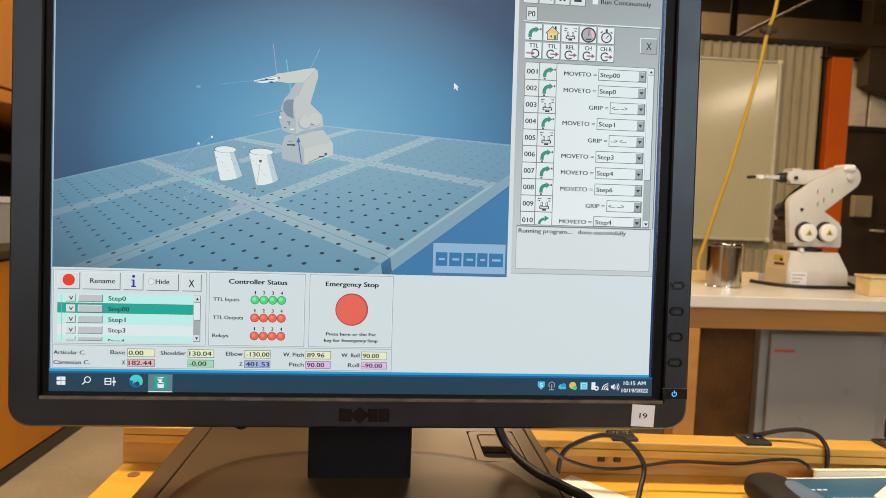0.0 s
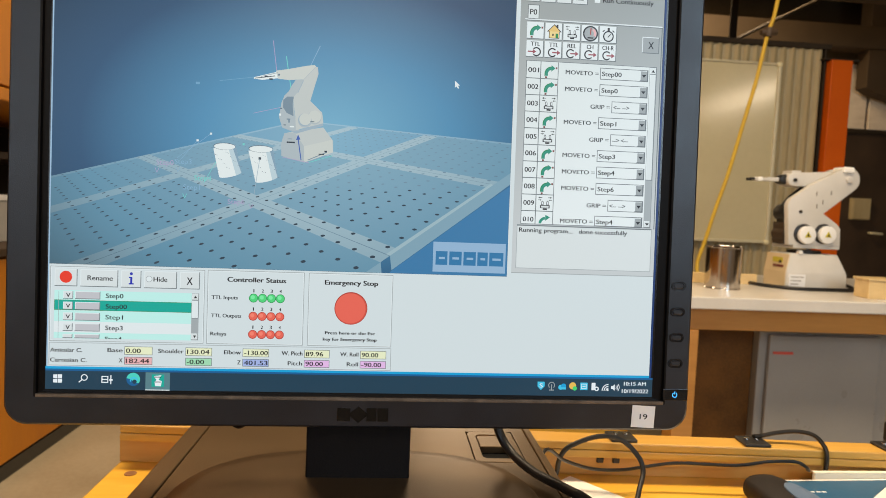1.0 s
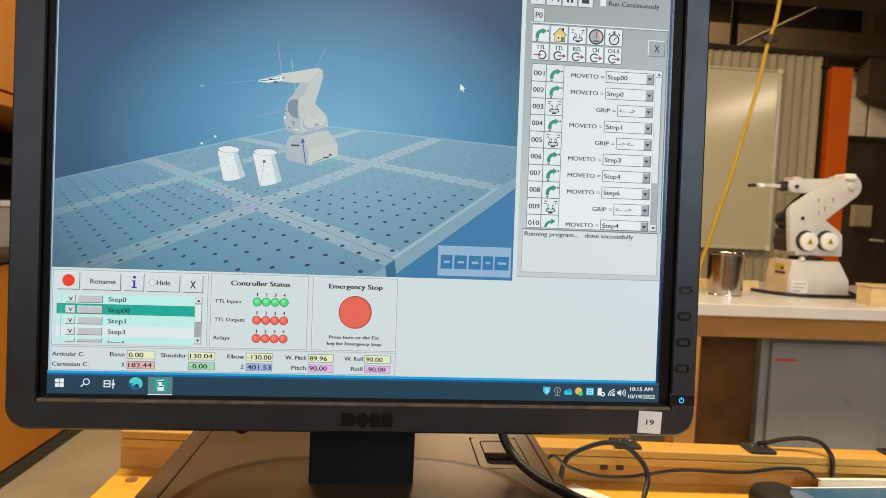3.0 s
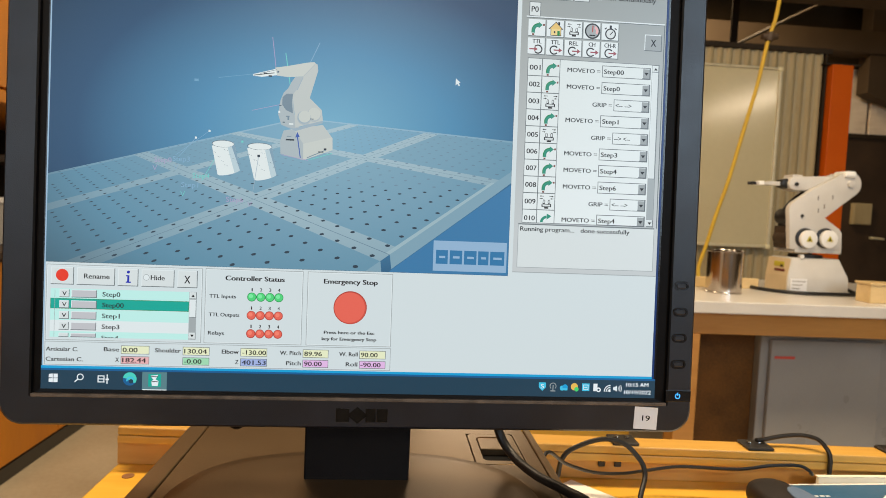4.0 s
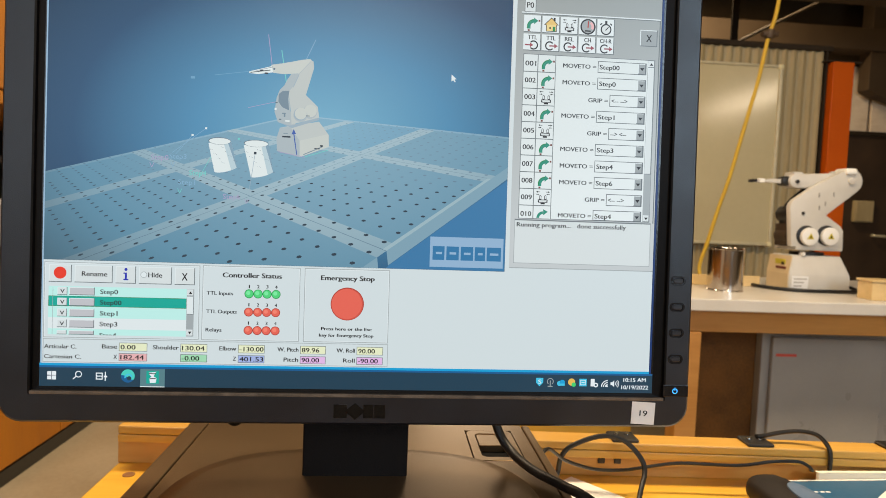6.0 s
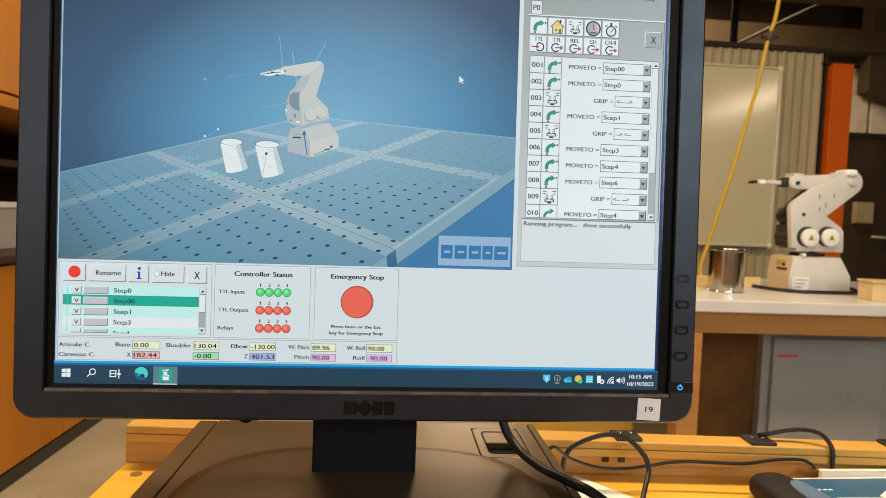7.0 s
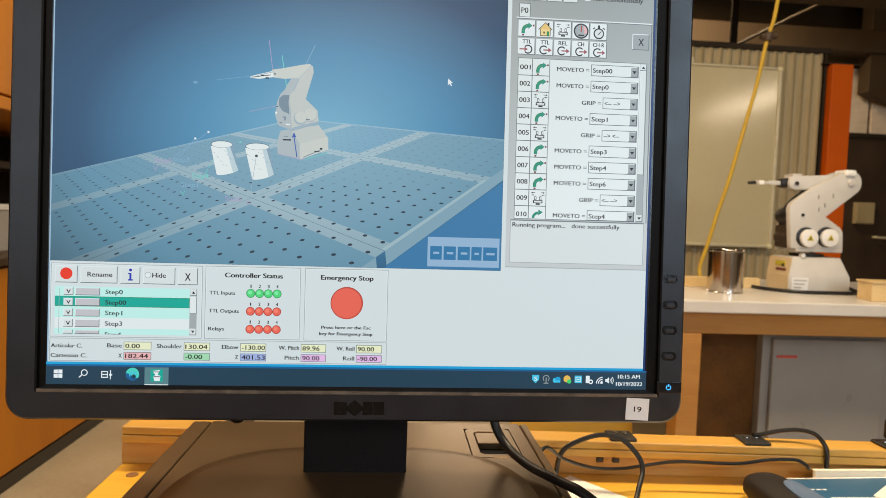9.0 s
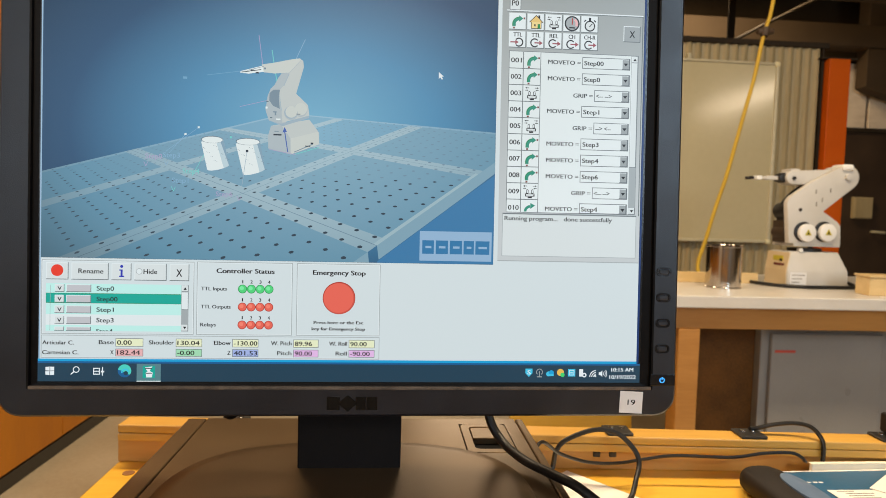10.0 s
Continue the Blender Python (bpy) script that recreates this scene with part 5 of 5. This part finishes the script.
def controller():
    p = Pane("controller_pane", "pale pane with green and red status lights")
    p.rect(92.6, 28.8, 153.2, 74.8, "paper", 2)
    p.frame_(93.8, 29.2, 152.2, 74.6, "shade", 3)
    p.frame_(94.2, 29.6, 151.8, 74.2, "white", 3.4)
    p.text("Controller Status", 123.2, 69.2, 35.2, 2.9, "ink", 6, "mid", 0.36)
    for s, u, v, w, col, rim in (("TTL Inputs", 96.4, 58.0, 15.6, "lamp_green", "lamp_rim"), ("TTL Outputs", 96.4, 46.8, 18.0, "red", "dark_red"), ("Relays", 96.2, 35.6, 9.4, "red", "dark_red")):
        p.text(s, u, v, w, 2.2, "soft_ink", 6)
        for k in range(4):
            c = 121.6 + 5.4 * k
            p.text(str(k + 1), c, v + 4.5, 1.2 if k else 0.5, 2.0, "ink", 6, "mid")
            p.disc(c, v, 2.75, rim, 5)
            p.disc(c, v + 0.05, 2.35, col, 6)
            p.disc(c - 0.45, v + 0.5, 1.25, "pale_lamp" if col == "lamp_green" else "bright_red", 6.4)
    p.done()
    p = Pane("stop_pane", "pale pane with a large round red stop key")
    p.rect(153.4, 28.8, 208.0, 74.8, "paper", 2)
    p.frame_(154.8, 29.2, 206.9, 74.6, "shade", 3)
    p.frame_(155.2, 29.6, 206.5, 74.2, "white", 3.4)
    p.text("Emergency Stop", 181.0, 69.0, 32.6, 2.9, "ink", 6, "mid", 0.36)
    p.disc(181.2, 53.1, 10.2, "dark_red", 5, 48)
    p.disc(181.2, 52.95, 9.8, "red_rim", 5.6, 48)
    p.disc(180.9, 53.1, 9.3, "red", 6, 48)
    p.text("Press here or the Esc", 181.0, 37.6, 30.8, 1.9, "ink", 6, "mid", 0.26)
    p.text("key for Emergency Stop", 181.0, 33.6, 33.2, 1.9, "ink", 6, "mid", 0.26)
    p.done()


def readouts():
    p = Pane("readout_bar", "pale bar of coloured number fields")
    p.rect(1.2, 14.0, 207.6, 28.7, "paper", 2)
    p.frame_(1.8, 14.4, 207.0, 28.5, "shade", 3, 0.35)
    p.text("Articular C.", 2.6, 23.9, 18.4, 2.4)
    p.text("Cartesian C.", 2.6, 17.9, 21.2, 2.4)
    cells = ((45.7, 62.2, "Base", 8.7, "0.00", 8.6, "X", "182.44", "pink"), (81.7, 97.5, "Shoulder", 15.0, "130.04", 13.2, "", "-0.00", "pale_green"),
             (115.9, 131.8, "Elbow", 10.0, "-130.00", 14.2, "Z", "401.53", "pale_blue"), (153.3, 168.9, "W. Pitch", 12.6, "89.96", 10.6, "Pitch", "90.00", "lilac"),
             (187.8, 204.0, "W. Roll", 11.2, "90.00", 10.2, "Roll", "-90.00", "lilac"))
    for u0, u1, s, w, val, vw, s2, val2, col in cells:
        p.rect(u0, 21.6, u1, 26.7, "pale_yellow", 4)
        p.frame_(u0, 21.6, u1, 26.7, "line", 5, 0.3)
        p.rect(u0, 15.6, u1, 20.3, col, 4)
        p.frame_(u0, 15.6, u1, 20.3, "line", 5, 0.3)
        p.text(s, u0 - 1.2, 24.3, w, 2.5, "ink", 6, "right")
        p.text(val, u0 + 0.9, 24.1, vw, 2.7, "ink", 6)
        if s2:
            p.text(s2, u0 - 1.2, 18.1, 1.9 if len(s2) == 1 else 1.75 * len(s2), 2.5, "soft_ink", 6, "right")
        p.text(val2, u0 + 0.9, 17.95, vw if val2 not in ("182.44", "-0.00", "-90.00") else {"182.44": 13.6, "-0.00": 10.2, "-90.00": 12.2}[val2], 2.7, "ink", 6)
    p.done()


def window_ground():
    p = Pane("program_window", "pale grey ground of the program window")
    p.rect(0.4, 13.4, 1.2, 300.8, "edge_light", 1)
    p.rect(1.2, 13.9, 281.4, 75.7, "paper", 1)
    p.rect(278.7, 75.7, 281.4, 300.8, "paper", 1)
    p.rect(281.4, 13.9, 374.6, 78.6, "paper", 1)
    p.rect(281.4, 78.6, 374.6, 300.8, "tool_grey", 1)
    p.rect(374.7, 12.6, 376.0, 300.8, "edge_blue", 1)
    p.rect(281.4, 78.2, 374.6, 78.7, "shade", 2)
    p.done()


def arrow_icon(p, u, v, s, layer):
    """A bent green arrow with two small marks."""
    p.arc(u + 1.4 * s, v - 1.9 * s, 2.4 * s, 4.6 * s, 92, 180, "arrow", layer, 8)
    p.rect(u - 3.2 * s, v - 3.4 * s, u - 1.0 * s, v - 1.9 * s, "arrow", layer)
    p.poly([(u + 1.2 * s, v + 3.7 * s), (u + 1.2 * s, v - 0.5 * s), (u + 3.9 * s, v + 1.8 * s)], "arrow", layer + 0.5)
    p.line(u - 3.1 * s, v - 3.3 * s, u - 3.0 * s, v - 1.0 * s, 0.45, "dark_green", layer + 0.7)
    p.arc(u + 1.4 * s, v - 1.9 * s, 4.2 * s, 4.7 * s, 92, 178, "dark_green", layer + 0.7, 8)
    p.rect(u + 4.1 * s, v + 1.3 * s, u + 5.2 * s, v + 2.5 * s, "mark", layer)
    p.rect(u - 2.8 * s, v - 4.9 * s, u - 1.5 * s, v - 3.8 * s, "mark", layer)


def grip_icon(p, u, v, s, layer):
    """A gripper with two raised jaws, and two pairs of small arrows over it."""
    for k in (-1, 1):
        jaw = [(1.0, -1.4), (2.5, -1.4), (2.3, 1.3), (1.5, 1.5), (0.9, 0.7)]
        p.poly([(u + k * x * s, v + y * s) for x, y in jaw], "ink", layer)
        p.poly([(u + k * (1.7 + (x - 1.7) * 0.55) * s, v + (0.1 + (y - 0.1) * 0.72) * s) for x, y in jaw], "white", layer + 0.5)
        p.line(u + k * 1.9 * s, v + 3.6 * s, u + k * 4.2 * s, v + 3.6 * s, 0.35, "soft_ink", layer)
        p.poly([(u + k * 4.6 * s, v + 3.6 * s), (u + k * 3.5 * s, v + 4.2 * s), (u + k * 3.5 * s, v + 3.0 * s)], "ink", layer)
        p.line(u + k * 2.8 * s, v + 2.0 * s, u + k * 4.6 * s, v + 2.0 * s, 0.35, "soft_ink", layer)
        p.poly([(u + k * 2.4 * s, v + 2.0 * s), (u + k * 3.4 * s, v + 2.5 * s), (u + k * 3.4 * s, v + 1.5 * s)], "ink", layer)
        p.rect(u + k * 2.9 * s - 0.3, v - 3.3 * s, u + k * 2.9 * s + 0.3, v - 1.5 * s, "ink", layer)
    p.poly([(u - 3.2 * s, v - 1.4 * s), (u + 3.2 * s, v - 1.4 * s), (u + 3.0 * s, v - 3.4 * s), (u - 3.0 * s, v - 3.4 * s)], "soft_ink", layer)
    p.poly([(u - 2.7 * s, v - 1.8 * s), (u + 2.7 * s, v - 1.8 * s), (u + 2.4 * s, v - 3.0 * s), (u - 2.4 * s, v - 3.0 * s)], "field", layer + 0.5)
    p.rect(u - 1.4 * s, v - 4.5 * s, u + 1.4 * s, v - 3.5 * s, "ink", layer)


def program():
    p = Pane("program_pane", "grey pane with tool keys and a numbered list of moves")
    # run keys
    for k in range(4):
        p.button(284.2 + 10.2 * k, 249.6, 293.6 + 10.2 * k, 259.4, "field", 3)
    p.poly([(287.4, 252.0), (287.4, 257.4), (291.4, 254.7)], "ink", 6)
    p.poly([(297.2, 252.2), (297.2, 257.4), (300.6, 254.8)], "ink", 6)
    p.rect(301.0, 252.2, 302.0, 257.4, "ink", 6)
    p.rect(307.0, 252.2, 308.4, 257.2, "soft_ink", 6)
    p.rect(309.6, 252.2, 311.0, 257.2, "soft_ink", 6)
    p.rect(316.6, 252.2, 321.4, 257.0, "soft_ink", 6)
    p.rect(328.6, 251.4, 332.2, 255.4, "white", 4)
    p.text("Run Continuously", 334.0, 253.2, 33.0, 2.9)
    p.button(330.0, 262.0, 373.0, 271.0, "field", 3)
    # page tab
    p.rect(286.0, 238.8, 293.3, 247.8, "field", 3)
    p.frame_(286.0, 238.8, 293.3, 247.8, "line", 4, 0.4)
    p.text("P0", 289.5, 243.2, 4.4, 3.4, "soft_ink", 6, "mid")
    p.rect(284.4, 238.2, 373.8, 238.9, "white", 4)
    p.rect(284.4, 237.7, 373.8, 238.2, "line", 4)
    p.rect(373.3, 109.0, 373.9, 238.2, "line", 3)
    # tool keys, two rows
    for k in range(5):
        a = 285.8 + 11.75 * k
        p.button(a, 226.3, a + 11.2, 237.0, "white", 4, 0.5)
        p.button(a, 214.9, a + 11.2, 225.4, "white", 4, 0.5)
    arrow_icon(p, 291.0, 231.8, 0.98, 7)
    p.poly([(298.6, 231.4), (303.3, 236.2), (308.0, 231.4)], "soft_ink", 6.8)
    p.poly([(299.4, 231.6), (303.3, 235.6), (307.2, 231.6)], "roof", 7)
    p.rect(299.9, 227.3, 306.7, 231.6, "soft_ink", 6.9)
    p.rect(300.3, 227.7, 306.3, 231.8, "house", 7)
    p.rect(302.0, 228.9, 302.9, 230.2, "soft_ink", 7.6)
    p.rect(304.2, 227.6, 305.8, 230.4, "dark_green", 8)
    p.rect(304.6, 234.0, 305.8, 236.0, "ink", 6.6)
    grip_icon(p, 314.9, 231.8, 0.94, 7)
    p.disc(326.7, 231.7, 4.9, "soft_ink", 7)
    p.disc(326.7, 231.7, 4.0, "shade", 8)
    p.arc(326.7, 231.7, 2.2, 3.8, -30, 60, "pink", 8.6, 6)
    p.line(326.7, 231.0, 326.9, 235.2, 0.7, "dark_red", 9)
    p.rect(324.8, 228.6, 328.6, 229.4, "ink", 9)
    p.disc(338.4, 230.6, 3.5, "soft_ink", 7)
    p.disc(338.4, 230.6, 2.7, "field", 8)
    p.line(338.0, 230.0, 340.0, 232.2, 0.5, "ink", 9)
    p.rect(337.7, 234.0, 339.1, 236.0, "soft_ink", 7)
    p.line(334.6, 233.4, 335.8, 234.4, 0.7, "soft_ink", 7)
    p.line(341.0, 234.4, 342.2, 233.4, 0.7, "soft_ink", 7)
    for k, s in enumerate(("TTL", "TTL", "REL", "CH", "CH-R")):
        c = 291.4 + 11.75 * k
        p.text(s, c, 223.3, {3: 5.6, 2: 4.2, 4: 7.4}[len(s)], 2.6, "soft_ink", 7, "mid")
        o = 0.9 if k == 0 else -0.6
        p.arc(c + o, 218.4, 2.1, 2.9, *((-140, 140) if k == 0 else (40, 320)), "soft_ink", 7, 18)
        t0 = -4.6 if k == 0 else -0.8
        p.line(c + t0, 218.4, c + t0 + 3.6, 218.4, 0.8, "plum", 8)
        p.poly([(c + t0 + 5.4, 218.4), (c + t0 + 3.2, 219.9), (c + t0 + 3.2, 216.9)], "plum", 8)
    p.button(360.8, 221.4, 372.1, 231.8, "grey", 4, 0.5)
    p.text("X", 366.5, 226.5, 3.5, 4.4, "ink", 7, "mid")
    # numbered moves
    p.rect(286.4, 109.6, 366.4, 212.6, "list_white", 3)
    p.frame_(286.2, 109.6, 371.2, 212.9, "line", 3.6, 0.35)
    moves = ("Step00", "Step0", "<-- -->", "Step1", "--> <--", "Step3", "Step4", "Step6", "<-- -->", "Step4")
    for i, s in enumerate(moves):
        v = 207.0 - 10.47 * i
        grip = "-" in s
        lo = max(v - 5.0, 109.8)
        p.rect(286.4, v - 5.4 if i < 9 else 109.6, 306.8, v - 4.9 if i < 9 else 109.9, "line", 4)
        p.text("%03d" % (i + 1), 290.9, v, 6.8, 3.0, "soft_ink", 6, "mid")
        if i < 9:
            (grip_icon if grip else arrow_icon)(p, 301.2 + (0.3 if grip else 0), v - (0.0 if grip else 0.1), 0.96, 6)
        else:
            p.arc(302.2, v - 2.6, 2.7, 4.4, 95, 178, "arrow", 6, 8)
            p.poly([(302.0, v + 3.1), (302.0, v - 0.8), (305.0, v + 1.5)], "arrow", 6.5)
        a = 342.3 if grip else 334.0
        p.text("GRIP =" if grip else "MOVETO =", a - 1.2, v - 0.3, 12.6 if grip else 21.2, 2.6, "soft_ink", 6, "right")
        p.button(a, max(v - 3.8, 109.8), 365.6, v + 3.6, "list_white", 5, 0.35)
        p.frame_(a, max(v - 3.8, 109.8), 365.6, v + 3.6, "dark_line", 6, 0.4)
        p.button(360.2, max(v - 3.4, 110.0), 365.2, v + 3.2, "grey", 6.5, 0.4)
        p.poly([(361.3, v + 0.6), (364.2, v + 0.6), (362.75, v - 1.3)], "ink", 8)
        p.text(s, a + 1.2, v - 0.2, 10.2 if grip else 2.15 * len(s) - 0.2, 2.8, "ink" if not grip else "soft_ink", 8)
    p.rect(295.3, 109.8, 295.8, 212.4, "line", 5)
    p.rect(306.6, 109.8, 307.0, 212.4, "line", 5)
    p.rect(366.6, 109.8, 371.0, 212.4, "shade", 4)
    p.button(366.7, 140.4, 370.9, 208.0, "field", 5, 0.35)
    p.button(366.7, 208.2, 370.9, 212.3, "field", 5, 0.35)
    p.button(366.7, 110.0, 370.9, 114.2, "field", 5, 0.35)
    p.poly([(367.6, 209.4), (370.0, 209.4), (368.8, 211.0)], "ink", 7)
    p.poly([(367.6, 112.8), (370.0, 112.8), (368.8, 111.2)], "ink", 7)
    p.done()
    p = Pane("message_pane", "white message pane with one line of writing")
    p.rect(284.2, 81.6, 372.0, 109.2, "field", 3)
    p.rect(284.2, 108.4, 372.0, 109.0, "line", 4)
    p.frame_(284.0, 81.4, 372.2, 109.3, "shade", 3.6, 0.35)
    p.text("Running program...   done successfully", 285.4, 105.9, 70.4, 2.7, "soft_ink", 6)
    p.done()


def taskbar():
    p = Pane("taskbar", "dark blue-grey task bar with small icons and a clock")
    p.rect(0.0, 0.0, 377.0, 11.2, "taskbar", 1)
    p.rect(0.0, 11.2, 377.0, 12.4, "blue", 1)
    p.rect(0.0, 12.4, 374.7, 13.9, "cyan", 1.2)
    for i in range(2):
        for j in range(2):
            a, b = 4.6 + 2.7 * i, 3.9 + 2.7 * j
            p.poly([(a, b + 0.15 * (1 - i)), (a + 2.4, b), (a + 2.4, b + 2.4), (a, b + 2.4 - 0.15 * (1 - i))], "task_white", 3)
    p.arc(22.6, 7.3, 1.45, 2.0, 0, 360, "task_white", 3, 20)
    p.line(21.3, 6.0, 19.4, 4.3, 0.65, "task_white", 3)
    p.frame_(32.6, 4.2, 36.6, 8.4, "task_white", 3, 0.6)
    p.rect(33.2, 6.0, 36.0, 6.6, "task_white", 3.4)
    p.rect(37.8, 3.4, 38.4, 9.0, "task_white", 3)
    p.rect(37.2, 5.6, 39.2, 6.6, "task_white", 3.4)
    p.disc(51.2, 6.6, 4.0, "edge_teal", 3)
    p.poly([(51.2 + 4.0 * math.cos(radians(a)), 6.6 + 4.0 * math.sin(radians(a))) for a in range(170, 330, 12)] + [(51.6, 4.6), (50.0, 6.6)], "blue", 4)
    p.arc(51.6, 5.6, 1.6, 2.4, 10, 190, "task_blue", 5, 12)
    p.disc(52.0, 5.2, 1.3, "taskbar", 5)
    p.rect(58.4, 0.3, 72.8, 11.0, "task_active", 2)
    p.rect(58.4, 0.0, 72.8, 0.5, "white", 3)
    p.rect(62.0, 2.2, 69.4, 9.8, "teal", 2.6)
    p.poly([(63.4, 8.8), (67.8, 9.4), (66.2, 6.6), (68.0, 5.6), (67.6, 2.6), (64.2, 2.6), (63.8, 5.4), (65.0, 6.4), (63.6, 8.0)], "task_white", 3.4)
    p.line(63.4, 8.2, 67.6, 8.2, 0.5, "ink", 4)
    p.line(64.0, 5.2, 67.6, 5.2, 0.5, "ink", 4)
    # tray
    p.poly([(301.2, 9.0), (305.8, 9.0), (305.8, 6.0), (303.5, 3.6), (301.2, 6.0)], "task_blue", 3)
    p.text("S", 303.5, 6.6, 2.0, 2.6, "white", 4, "mid", 0.2)
    p.arc(310.4, 6.8, 1.7, 2.2, -50, 230, "grey", 3, 12)
    p.rect(310.1, 3.6, 310.7, 7.4, "grey", 3)
    p.rect(308.8, 3.4, 312.0, 4.0, "grey", 3.2)
    p.disc(316.4, 5.6, 1.6, "task_blue", 3)
    p.disc(318.2, 6.3, 1.7, "cyan", 3.2)
    p.rect(315.4, 4.2, 319.8, 5.6, "task_blue", 3.4)
    p.disc(324.2, 6.6, 2.3, "amber", 3)
    p.disc(325.6, 5.0, 1.4, "green", 4)
    p.rect(329.2, 4.0, 334.0, 8.8, "task_blue", 3)
    p.frame_(329.9, 4.8, 333.3, 8.0, "white", 4, 0.35)
    p.rect(330.6, 6.1, 332.6, 6.6, "white", 4)
    p.rect(336.6, 4.0, 339.2, 8.8, "task_white", 3)
    p.disc(340.0, 4.9, 1.5, "task_white", 3.4)
    p.disc(340.0, 4.9, 0.7, "taskbar", 4)
    for r in (1.2, 2.5, 3.8):
        p.arc(347.8, 3.8, r, r + 0.6, 90, 180, "task_white", 3, 8)
    p.disc(347.4, 4.2, 0.6, "task_white", 3)
    p.poly([(349.6, 5.0), (350.6, 5.0), (352.0, 3.8), (352.0, 8.0), (350.6, 6.8), (349.6, 6.8)], "task_white", 3)
    for r in (1.0, 2.0, 3.0):
        p.arc(351.8, 5.9, r, r + 0.4, -45, 45, "task_white", 3, 6)
    p.text("10:15 AM", 365.2, 8.5, 14.6, 2.5, "task_white", 4, "mid")
    p.text("10/19/2022", 365.5, 3.7, 17.6, 2.5, "task_white", 4, "mid")
    p.done()


window_ground()
simulation()
step_list()
controller()
readouts()
program()
taskbar()
